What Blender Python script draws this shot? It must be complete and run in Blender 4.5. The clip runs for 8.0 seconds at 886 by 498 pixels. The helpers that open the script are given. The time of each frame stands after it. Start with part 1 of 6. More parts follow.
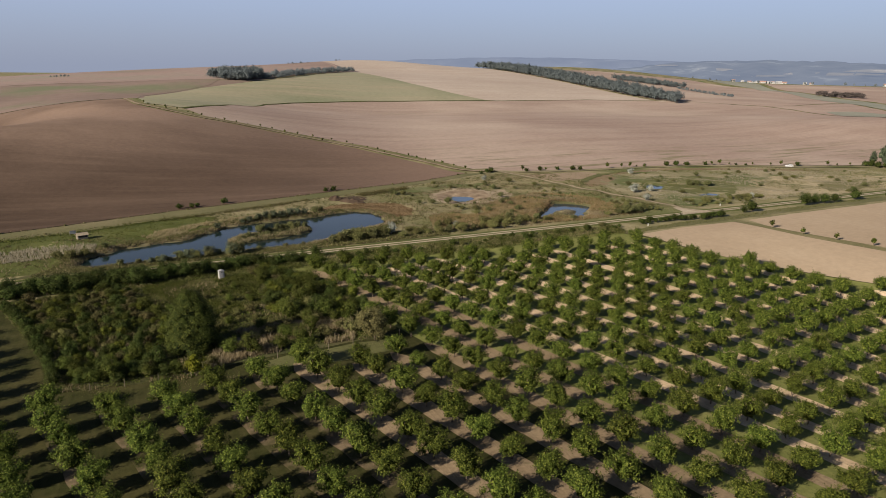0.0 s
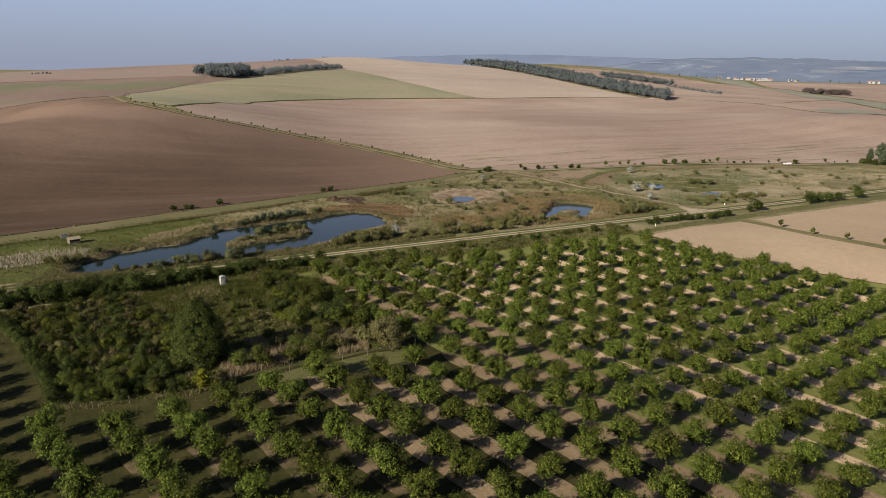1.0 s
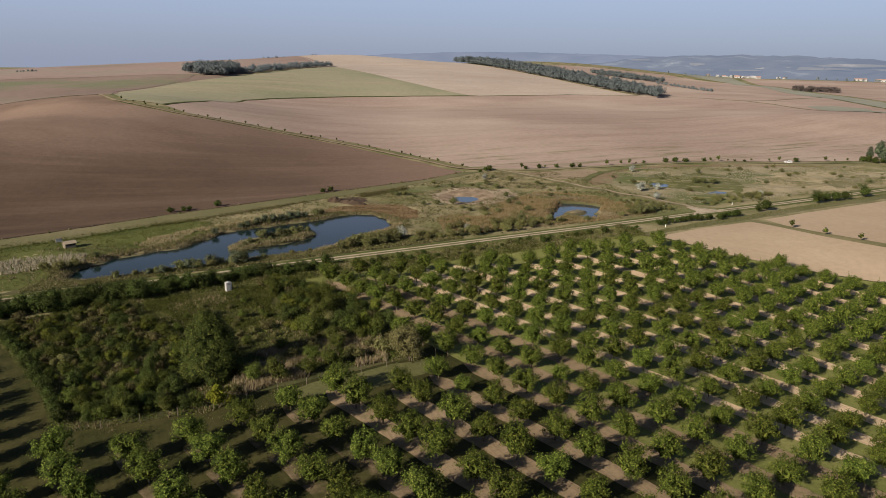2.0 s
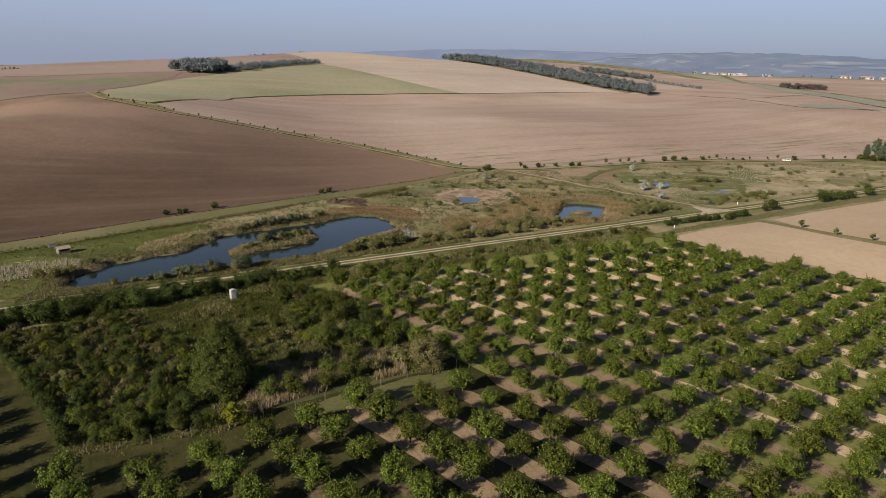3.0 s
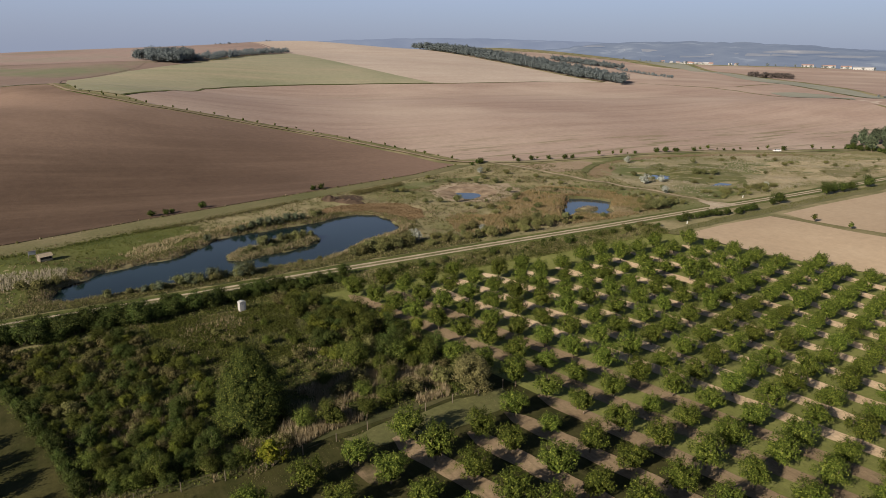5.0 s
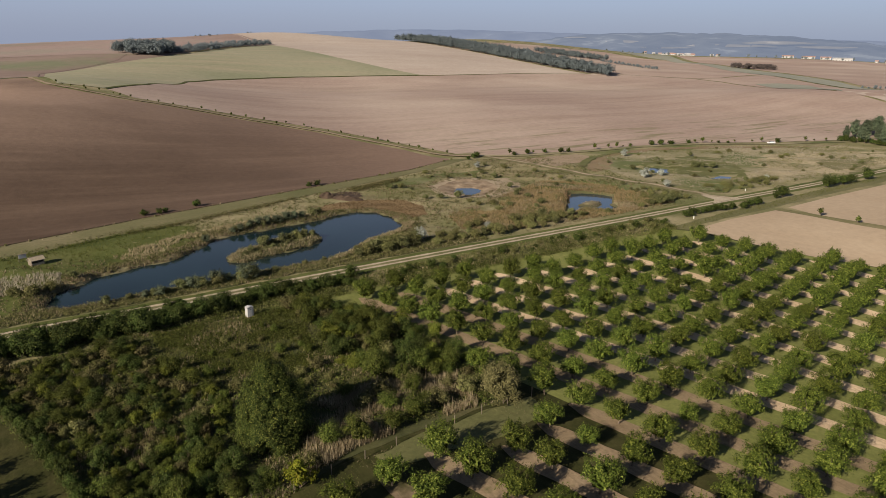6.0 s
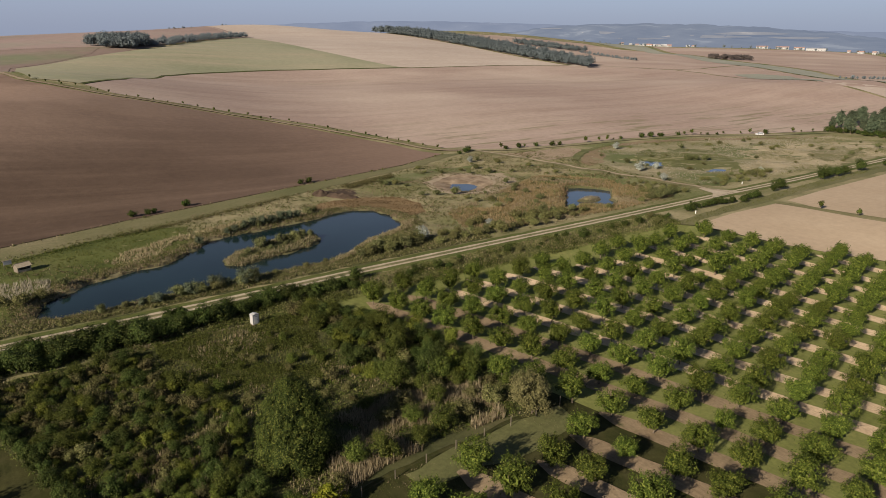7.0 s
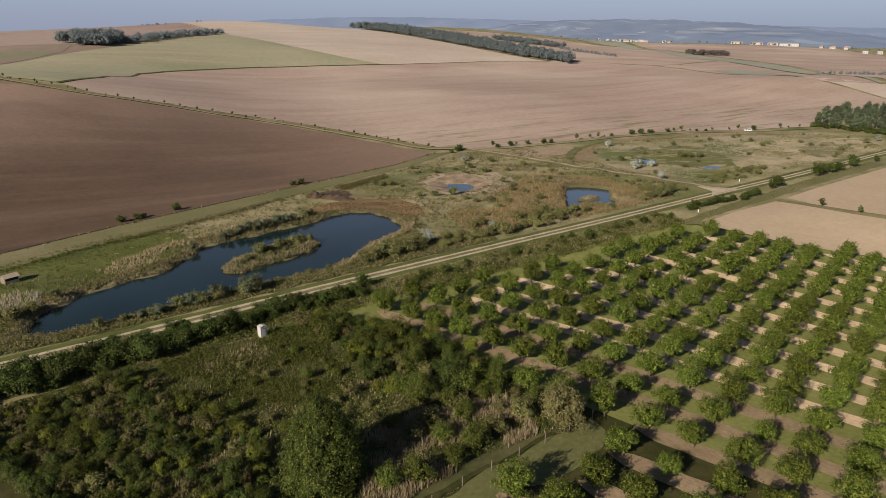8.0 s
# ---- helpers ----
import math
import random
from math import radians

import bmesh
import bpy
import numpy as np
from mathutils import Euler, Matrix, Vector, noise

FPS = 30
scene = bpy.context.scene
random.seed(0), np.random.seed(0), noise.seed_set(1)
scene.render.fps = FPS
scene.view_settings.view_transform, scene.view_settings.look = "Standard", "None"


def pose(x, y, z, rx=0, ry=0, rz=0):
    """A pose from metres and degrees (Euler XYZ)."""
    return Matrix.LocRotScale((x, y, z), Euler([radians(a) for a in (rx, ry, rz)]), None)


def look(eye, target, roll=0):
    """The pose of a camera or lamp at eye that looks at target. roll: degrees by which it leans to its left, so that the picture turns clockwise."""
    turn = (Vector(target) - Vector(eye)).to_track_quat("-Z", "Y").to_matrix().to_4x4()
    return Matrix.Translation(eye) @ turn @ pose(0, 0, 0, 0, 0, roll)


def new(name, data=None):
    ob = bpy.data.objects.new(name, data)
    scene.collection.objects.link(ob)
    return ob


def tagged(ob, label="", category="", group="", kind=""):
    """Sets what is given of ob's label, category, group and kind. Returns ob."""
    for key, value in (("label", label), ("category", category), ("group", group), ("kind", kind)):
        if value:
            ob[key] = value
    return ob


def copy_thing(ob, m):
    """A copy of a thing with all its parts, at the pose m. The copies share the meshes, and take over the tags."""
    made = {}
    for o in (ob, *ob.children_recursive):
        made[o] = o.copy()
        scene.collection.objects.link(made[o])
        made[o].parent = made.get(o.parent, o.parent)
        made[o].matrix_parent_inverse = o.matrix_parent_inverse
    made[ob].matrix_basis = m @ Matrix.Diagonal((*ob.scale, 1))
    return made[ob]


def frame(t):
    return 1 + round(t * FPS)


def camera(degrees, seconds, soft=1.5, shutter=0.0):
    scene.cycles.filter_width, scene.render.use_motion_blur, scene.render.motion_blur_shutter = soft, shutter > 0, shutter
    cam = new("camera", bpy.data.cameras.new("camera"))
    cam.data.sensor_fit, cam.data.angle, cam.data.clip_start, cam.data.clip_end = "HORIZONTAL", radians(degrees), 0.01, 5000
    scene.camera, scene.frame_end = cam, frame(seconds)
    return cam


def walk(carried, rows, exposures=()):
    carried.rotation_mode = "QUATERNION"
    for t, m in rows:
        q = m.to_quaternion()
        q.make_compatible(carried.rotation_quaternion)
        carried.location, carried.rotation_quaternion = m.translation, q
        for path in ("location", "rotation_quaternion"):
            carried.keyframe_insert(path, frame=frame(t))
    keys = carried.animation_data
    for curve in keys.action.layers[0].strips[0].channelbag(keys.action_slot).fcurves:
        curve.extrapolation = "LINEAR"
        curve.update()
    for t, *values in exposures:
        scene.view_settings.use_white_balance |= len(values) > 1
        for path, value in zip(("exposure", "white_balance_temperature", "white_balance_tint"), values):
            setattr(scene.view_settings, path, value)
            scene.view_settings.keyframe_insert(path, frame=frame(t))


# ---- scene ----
cam = camera(66.0, 8.0, soft=0.8)
PATH = [
    (0, (-0.21, 0.667, 45.056), (0.564, 2.44, 44.548), 0.6),
    (0.5, (-1.522, 4.065, 45.03), (-0.728, 5.828, 44.519), 0.6),
    (1, (-2.871, 7.516, 45.035), (-2.061, 9.27, 44.52), 0.6),
    (1.5, (-4.191, 10.818, 45.037), (-3.366, 12.565, 44.519), 0.6),
    (3, (-8.138, 20.858, 45.157), (-7.264, 22.577, 44.629), 0.6),
    (3.5, (-9.379, 24.084, 45.183), (-8.484, 25.792, 44.653), 0.6),
    (4, (-10.651, 27.507, 45.242), (-9.735, 29.201, 44.706), 0.6),
    (4.5, (-11.892, 30.9, 45.274), (-10.956, 32.581, 44.728), 0.6),
    (6, (-15.881, 41.254, 45.571), (-14.885, 42.889, 44.993), 0.5),
    (6.5, (-17.14, 44.643, 45.692), (-16.119, 46.259, 45.102), 0.4),
    (7, (-18.422, 48.179, 45.836), (-17.375, 49.774, 45.237), 0.3),
    (7.5, (-19.662, 51.655, 45.967), (-18.589, 53.231, 45.362), 0.3),
    (8, (-20.947, 55.222, 46.106), (-19.848, 56.778, 45.497), 0.2),
]
EXPOSURE = 0.75
walk(cam, [(t, look(eye, target, roll)) for t, eye, target, roll in PATH], [(0, EXPOSURE), (8, EXPOSURE)])

# ---- light: low morning sun from the left, pale hazy sky ----
SUN_DIR = Vector((-0.956, -0.292, 0.0)).normalized()
SUN_ELEV = 25.0
sun = new("sun", bpy.data.lights.new("sun", "SUN"))
sun.data.energy, sun.data.angle, sun.data.color = 5.1, radians(0.6), (1.0, 0.875, 0.715)
sun.matrix_world = look(SUN_DIR * 100 * math.cos(radians(SUN_ELEV)) + Vector((0, 0, 100 * math.sin(radians(SUN_ELEV)))), (0, 0, 0))

world = bpy.data.worlds.new("sky")
scene.world = world
world.use_nodes = True
wn, wl = world.node_tree.nodes, world.node_tree.links
wn.clear()
sky = wn.new("ShaderNodeTexSky")
sky.sky_type, sky.sun_disc = "NISHITA", False
sky.sun_elevation, sky.sun_rotation = radians(SUN_ELEV), radians(253)
sky.air_density, sky.dust_density, sky.ozone_density = 1.0, 1.5, 2.0
sky_part = wn.new("ShaderNodeBackground")
sky_part.inputs["Strength"].default_value = 0.05
cool = wn.new("ShaderNodeMix")
cool.data_type, cool.blend_type = "RGBA", "MULTIPLY"
cool.inputs[0].default_value, cool.inputs[7].default_value = 1.0, (0.22, 0.25, 0.30, 1)
wl.new(sky.outputs["Color"], cool.inputs[6])
wl.new(cool.outputs[2], sky_part.inputs["Color"])
# haze: pale low down, clearer and deeper blue towards the zenith
aim = wn.new("ShaderNodeTexCoord")
split = wn.new("ShaderNodeSeparateXYZ")
wl.new(aim.outputs["Generated"], split.inputs[0])
fade = wn.new("ShaderNodeValToRGB")
fade.color_ramp.interpolation = "EASE"
for _ in range(2):
    fade.color_ramp.elements.new(0.5)
for e, (at, col) in zip(fade.color_ramp.elements, ((0.0, (0.160, 0.182, 0.248)), (0.14, (0.208, 0.246, 0.350)), (0.40, (0.058, 0.074, 0.116)), (0.9, (0.014, 0.020, 0.036)))):
    e.position, e.color = at, (*col, 1)
wl.new(split.outputs[2], fade.inputs[0])
haze_part = wn.new("ShaderNodeBackground")
wl.new(fade.outputs[0], haze_part.inputs["Color"])
both = wn.new("ShaderNodeAddShader")
wl.new(sky_part.outputs[0], both.inputs[0])
wl.new(haze_part.outputs[0], both.inputs[1])
wl.new(both.outputs[0], wn.new("ShaderNodeOutputWorld").inputs["Surface"])

# ---- materials ----
def node(nt, kind, **values):
    n = nt.nodes.new(kind)
    for key, value in values.items():
        n.inputs[key.replace("_", " ")].default_value = value
    return n


def blank(name, rough=0.9, spec=0.2):
    m = bpy.data.materials.new(name)
    m.use_nodes = True
    b = m.node_tree.nodes["Principled BSDF"]
    b.inputs["Roughness"].default_value = rough
    b.inputs["Specular IOR Level"].default_value = spec
    return m, m.node_tree, b


def ramp(nt, fac, stops):
    r = nt.nodes.new("ShaderNodeValToRGB")
    while len(r.color_ramp.elements) < len(stops):
        r.color_ramp.elements.new(0.5)
    for e, (p, c) in zip(r.color_ramp.elements, stops):
        e.position, e.color = p, (*c, 1)
    nt.links.new(fac, r.inputs[0])
    return r.outputs[0]


def mix(nt, a, b, fac, mode="MIX"):
    n = nt.nodes.new("ShaderNodeMix")
    n.data_type, n.blend_type = "RGBA", mode
    for socket, value in ((n.inputs[0], fac), (n.inputs[6], a), (n.inputs[7], b)):
        if isinstance(value, bpy.types.NodeSocket):
            nt.links.new(value, socket)
        else:
            socket.default_value = value if isinstance(value, float) else (*value, 1)
    return n.outputs[2]


def place(nt, stretch=(1, 1, 1), turn=0.0):
    tc = nt.nodes.new("ShaderNodeTexCoord")
    mp = nt.nodes.new("ShaderNodeMapping")
    mp.inputs["Rotation"].default_value = (0, 0, radians(turn))
    mp.inputs["Scale"].default_value = stretch
    nt.links.new(tc.outputs["Object"], mp.inputs[0])
    return mp.outputs[0]


def noise_tex(nt, vec, scale, detail=4.0, rough=0.55):
    n = node(nt, "ShaderNodeTexNoise", Scale=scale, Detail=detail, Roughness=rough)
    nt.links.new(vec, n.inputs["Vector"])
    return n.outputs[0]


def earth(name, stops, big, fine, streak=None, streak_col=None, bump=0.3, patch=None, crest=None, grit=0.75, foot=None, drift=None):
    """Ground cover: broad patches, fine grain, and tillage streaks along a heading."""
    m, nt, b = blank(name, 0.95, 0.1)
    v = place(nt)
    col = ramp(nt, noise_tex(nt, v, big, 5.0, 0.6), stops)
    grain = noise_tex(nt, v, fine, 6.0, 0.7)
    g = ramp(nt, grain, [(0.25, (0.62, 0.62, 0.62)), (0.75, (1.3, 1.3, 1.3))])
    if streak:
        turn, across, along, amount = streak
        s = noise_tex(nt, place(nt, (across, along, across), turn), 1.0, 5.0, 0.65)
        col = mix(nt, col, streak_col, ramp(nt, s, [(0.46, (0, 0, 0)), (0.70, (amount,) * 3)]))
    if patch:
        size, pcol, low, high = patch
        p = noise_tex(nt, v, size, 3.0, 0.5)
        col = mix(nt, col, pcol, ramp(nt, p, [(low, (0, 0, 0)), (high, (1, 1, 1))]))
    # blend to another colour by height, broken up by noise
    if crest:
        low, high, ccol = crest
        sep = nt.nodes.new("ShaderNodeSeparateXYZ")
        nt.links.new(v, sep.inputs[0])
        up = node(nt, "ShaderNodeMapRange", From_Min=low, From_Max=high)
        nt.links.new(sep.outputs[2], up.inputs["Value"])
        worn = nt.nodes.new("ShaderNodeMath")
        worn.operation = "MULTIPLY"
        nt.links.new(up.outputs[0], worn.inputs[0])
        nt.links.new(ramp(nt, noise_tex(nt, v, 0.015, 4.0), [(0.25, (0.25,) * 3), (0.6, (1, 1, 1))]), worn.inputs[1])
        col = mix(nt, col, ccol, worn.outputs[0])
    # blend to another colour from west to east, broken up by noise
    if drift:
        west, east, dcol = drift
        sep = nt.nodes.new("ShaderNodeSeparateXYZ")
        nt.links.new(v, sep.inputs[0])
        over = node(nt, "ShaderNodeMapRange", From_Min=west, From_Max=east)
        nt.links.new(sep.outputs[0], over.inputs["Value"])
        eastward = nt.nodes.new("ShaderNodeMath")
        eastward.operation = "MULTIPLY"
        nt.links.new(over.outputs[0], eastward.inputs[0])
        nt.links.new(ramp(nt, noise_tex(nt, v, 0.012, 4.0), [(0.3, (0.55,) * 3), (0.6, (1, 1, 1))]), eastward.inputs[1])
        col = mix(nt, col, dcol, eastward.outputs[0])
    if foot:
        high, low, fcol, turn, across, along = foot
        sep = nt.nodes.new("ShaderNodeSeparateXYZ")
        nt.links.new(v, sep.inputs[0])
        down = node(nt, "ShaderNodeMapRange", From_Min=high, From_Max=low)
        nt.links.new(sep.outputs[2], down.inputs["Value"])
        weeds = nt.nodes.new("ShaderNodeMath")
        weeds.operation = "MULTIPLY"
        nt.links.new(down.outputs[0], weeds.inputs[0])
        nt.links.new(ramp(nt, noise_tex(nt, place(nt, (across, along, across), turn), 1.0, 6.0, 0.7), [(0.52, (0, 0, 0)), (0.62, (0.75,) * 3)]), weeds.inputs[1])
        col = mix(nt, col, fcol, weeds.outputs[0])
    col = mix(nt, col, g, grit, "MULTIPLY")
    nt.links.new(col, b.inputs["Base Color"])
    bp = node(nt, "ShaderNodeBump", Strength=bump, Distance=0.25)
    nt.links.new(grain, bp.inputs["Height"])
    nt.links.new(bp.outputs[0], b.inputs["Normal"])
    return m


def foliage(name, dark, light, third=None, lucent=0.13):
    """Leaves: hue differs leaf by leaf and plant by plant, a little light passes through."""
    m, nt, b = blank(name, 0.75, 0.08)
    geo = nt.nodes.new("ShaderNodeNewGeometry")
    info = nt.nodes.new("ShaderNodeObjectInfo")
    stops = [(0.0, dark), (0.75, light)] + ([(1.0, third)] if third else [])
    col = ramp(nt, geo.outputs["Random Per Island"], stops)
    hs = nt.nodes.new("ShaderNodeHueSaturation")
    span = node(nt, "ShaderNodeMapRange", To_Min=0.74, To_Max=1.26)
    hue = node(nt, "ShaderNodeMapRange", To_Min=0.488, To_Max=0.510)
    nt.links.new(info.outputs["Random"], span.inputs["Value"])
    nt.links.new(info.outputs["Random"], hue.inputs["Value"])
    nt.links.new(span.outputs[0], hs.inputs["Value"])
    nt.links.new(hue.outputs[0], hs.inputs["Hue"])
    nt.links.new(col, hs.inputs["Color"])
    nt.links.new(hs.outputs[0], b.inputs["Base Color"])
    tr = nt.nodes.new("ShaderNodeBsdfTranslucent")
    nt.links.new(hs.outputs[0], tr.inputs["Color"])
    ms = nt.nodes.new("ShaderNodeMixShader")
    ms.inputs[0].default_value = lucent
    nt.links.new(b.outputs[0], ms.inputs[1])
    nt.links.new(tr.outputs[0], ms.inputs[2])
    nt.links.new(ms.outputs[0], nt.nodes["Material Output"].inputs["Surface"])
    return m


def painted(name, col, rough=0.6, var=0.15, scale=3.0, metal=0.0):
    m, nt, b = blank(name, rough, 0.4)
    b.inputs["Metallic"].default_value = metal
    n = noise_tex(nt, place(nt), scale, 6.0, 0.65)
    lo, hi = [c * (1 - var) for c in col], [min(1, c * (1 + var)) for c in col]
    nt.links.new(ramp(nt, n, [(0.3, lo), (0.7, hi)]), b.inputs["Base Color"])
    return m


def water_mat(name, deep, spec):
    m, nt, b = blank(name, 0.06, spec)
    b.inputs["IOR"].default_value = 1.333
    n = noise_tex(nt, place(nt), 0.05, 3.0)
    nt.links.new(ramp(nt, n, [(0.3, deep), (0.7, [c * 1.6 for c in deep])]), b.inputs["Base Color"])
    bp = node(nt, "ShaderNodeBump", Strength=0.05, Distance=0.05)
    nt.links.new(noise_tex(nt, place(nt, (1, 2.2, 1)), 1.4, 3.0), bp.inputs["Height"])
    nt.links.new(bp.outputs[0], b.inputs["Normal"])
    return m


M = {}
# crest runs downward here: darker olive brown from -0.2 to -0.6 m
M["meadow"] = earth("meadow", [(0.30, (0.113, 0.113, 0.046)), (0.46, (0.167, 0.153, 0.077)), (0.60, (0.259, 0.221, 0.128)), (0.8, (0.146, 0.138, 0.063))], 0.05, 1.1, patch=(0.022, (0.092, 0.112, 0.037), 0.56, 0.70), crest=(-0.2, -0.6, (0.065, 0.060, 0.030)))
M["mown"] = earth("mown", [(0.3, (0.115, 0.108, 0.050)), (0.55, (0.160, 0.142, 0.072)), (0.75, (0.205, 0.175, 0.098))], 0.08, 1.6, streak=(20, 0.02, 0.7, 0.5), streak_col=(0.080, 0.082, 0.034))
M["headland"] = earth("headland", [(0.3, (0.098, 0.100, 0.042)), (0.55, (0.138, 0.127, 0.063)), (0.75, (0.190, 0.162, 0.095))], 0.03, 1.6, streak=(20, 0.02, 0.7, 0.5), streak_col=(0.112, 0.106, 0.050))
M["lush"] = earth("lush", [(0.3, (0.055, 0.069, 0.017)), (0.55, (0.086, 0.097, 0.028)), (0.8, (0.122, 0.114, 0.049))], 0.09, 1.4)
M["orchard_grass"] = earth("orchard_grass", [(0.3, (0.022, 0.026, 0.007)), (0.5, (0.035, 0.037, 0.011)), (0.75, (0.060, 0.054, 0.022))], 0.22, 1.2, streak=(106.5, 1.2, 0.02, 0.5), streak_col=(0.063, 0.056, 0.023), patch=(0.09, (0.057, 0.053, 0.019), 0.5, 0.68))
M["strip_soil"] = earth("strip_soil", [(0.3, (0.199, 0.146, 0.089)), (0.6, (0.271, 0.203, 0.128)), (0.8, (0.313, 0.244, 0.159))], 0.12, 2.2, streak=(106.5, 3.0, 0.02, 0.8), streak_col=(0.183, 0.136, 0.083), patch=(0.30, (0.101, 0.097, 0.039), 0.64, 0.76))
# Same soil for the eastern rows, lightened to paint in their sunlit look
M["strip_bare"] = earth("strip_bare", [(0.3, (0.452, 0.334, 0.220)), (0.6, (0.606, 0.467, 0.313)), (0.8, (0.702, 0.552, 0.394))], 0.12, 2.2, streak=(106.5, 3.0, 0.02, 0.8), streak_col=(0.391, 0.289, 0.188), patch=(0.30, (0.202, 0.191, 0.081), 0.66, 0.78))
# Orchard grass again, lightened for the east to paint in the sun
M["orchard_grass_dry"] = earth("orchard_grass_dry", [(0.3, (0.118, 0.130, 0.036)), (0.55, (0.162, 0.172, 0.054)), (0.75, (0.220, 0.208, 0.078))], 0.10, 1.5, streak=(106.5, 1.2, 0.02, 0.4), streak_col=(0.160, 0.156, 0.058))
# Western rows: soil patched with grass, also darkened to paint in shade
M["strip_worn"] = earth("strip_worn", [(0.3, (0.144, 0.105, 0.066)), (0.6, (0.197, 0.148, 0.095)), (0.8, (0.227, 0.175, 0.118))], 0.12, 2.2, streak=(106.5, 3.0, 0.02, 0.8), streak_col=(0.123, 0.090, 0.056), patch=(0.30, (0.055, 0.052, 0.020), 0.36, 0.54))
M["dark_soil"] = earth("dark_soil", [(0.30, (0.044, 0.029, 0.020)), (0.46, (0.064, 0.042, 0.029)), (0.60, (0.090, 0.060, 0.042)), (0.74, (0.135, 0.093, 0.067))], 0.007, 0.45, streak=(-24, 0.008, 0.09, 0.6), streak_col=(0.140, 0.096, 0.068), bump=0.4, patch=(0.013, (0.064, 0.042, 0.030), 0.52, 0.70), crest=(2.0, 19.0, (0.215, 0.150, 0.112)), grit=0.4, drift=(5.0, 130.0, (0.185, 0.126, 0.094)))
# Slope and far fields: base colours lightened and blued to stand for haze
M["tan_soil"] = earth("tan_soil", [(0.28, (0.264, 0.193, 0.160)), (0.52, (0.306, 0.232, 0.191)), (0.78, (0.356, 0.282, 0.232))], 0.008, 0.3, streak=(8, 0.005, 0.07, 0.6), streak_col=(0.220, 0.158, 0.122), patch=(0.007, (0.369, 0.294, 0.240), 0.48, 0.7), grit=0.4, foot=(4.2, 0.8, (0.137, 0.131, 0.064), 6, 0.020, 0.15))
M["pale_soil"] = earth("pale_soil", [(0.3, (0.336, 0.275, 0.228)), (0.55, (0.385, 0.322, 0.268)), (0.8, (0.427, 0.367, 0.311))], 0.006, 0.2, streak=(-20, 0.006, 0.05, 0.6), streak_col=(0.309, 0.239, 0.199), grit=0.35)
M["stubble"] = earth("stubble", [(0.3, (0.315, 0.240, 0.165)), (0.55, (0.354, 0.275, 0.192)), (0.8, (0.389, 0.310, 0.222))], 0.03, 0.6, streak=(14, 0.5, 0.012, 0.4), streak_col=(0.325, 0.245, 0.168), grit=0.35)
M["young_crop"] = earth("young_crop", [(0.3, (0.205, 0.206, 0.128)), (0.55, (0.250, 0.240, 0.160)), (0.8, (0.308, 0.270, 0.191))], 0.005, 0.2, streak=(12, 0.005, 0.05, 0.7), streak_col=(0.315, 0.265, 0.187), grit=0.35, patch=(0.006, (0.185, 0.195, 0.118), 0.52, 0.68))
M["far_soil"] = earth("far_soil", [(0.3, (0.205, 0.152, 0.130)), (0.5, (0.254, 0.189, 0.165)), (0.68, (0.221, 0.196, 0.157)), (0.85, (0.292, 0.226, 0.191))], 0.006, 0.1, grit=0.35, patch=(0.004, (0.194, 0.165, 0.130), 0.55, 0.68))
M["hollow_soil"] = earth("hollow_soil", [(0.3, (0.158, 0.119, 0.099)), (0.55, (0.200, 0.148, 0.123)), (0.8, (0.158, 0.151, 0.108))], 0.006, 0.1, grit=0.35, patch=(0.008, (0.142, 0.146, 0.090), 0.50, 0.64))
M["far_green"] = earth("far_green", [(0.3, (0.193, 0.200, 0.159)), (0.7, (0.252, 0.245, 0.196))], 0.01, 0.1, grit=0.35)
M["brown_rough"] = earth("brown_rough", [(0.3, (0.154, 0.112, 0.065)), (0.6, (0.208, 0.158, 0.096)), (0.8, (0.123, 0.108, 0.054))], 0.05, 0.9)
M["fallow"] = earth("fallow", [(0.3, (0.225, 0.168, 0.115)), (0.6, (0.275, 0.212, 0.148)), (0.8, (0.22, 0.182, 0.115))], 0.05, 0.9)
M["straw_ground"] = earth("straw_ground", [(0.3, (0.20, 0.172, 0.098)), (0.5, (0.285, 0.238, 0.148)), (0.7, (0.36, 0.30, 0.195))], 0.10, 1.1, patch=(0.06, (0.13, 0.126, 0.058), 0.58, 0.70))
M["sedge"] = earth("sedge", [(0.3, (0.078, 0.084, 0.032)), (0.55, (0.112, 0.112, 0.046)), (0.78, (0.160, 0.145, 0.068))], 0.10, 1.3)
M["dry_meadow"] = earth("dry_meadow", [(0.32, (0.134, 0.132, 0.062)), (0.5, (0.211, 0.187, 0.110)), (0.68, (0.309, 0.258, 0.171))], 0.045, 1.1, patch=(0.030, (0.101, 0.113, 0.044), 0.50, 0.62))
M["grey_brush"] = foliage("grey_brush", (0.050, 0.046, 0.018), (0.105, 0.092, 0.040), (0.15, 0.13, 0.062))
M["mud"] = earth("mud", [(0.3, (0.120, 0.086, 0.058)), (0.52, (0.220, 0.165, 0.112)), (0.75, (0.34, 0.268, 0.188))], 0.3, 1.4)
M["worn_earth"] = earth("worn_earth", [(0.3, (0.24, 0.19, 0.13)), (0.6, (0.31, 0.25, 0.175)), (0.8, (0.36, 0.295, 0.21))], 0.25, 2.0)
M["rust_shore"] = earth("rust_shore", [(0.3, (0.118, 0.082, 0.042)), (0.6, (0.175, 0.122, 0.066)), (0.8, (0.115, 0.098, 0.045))], 0.15, 1.4)
M["gravel"] = earth("gravel", [(0.3, (0.312, 0.258, 0.187)), (0.6, (0.387, 0.328, 0.246)), (0.8, (0.433, 0.373, 0.290))], 0.25, 2.5)
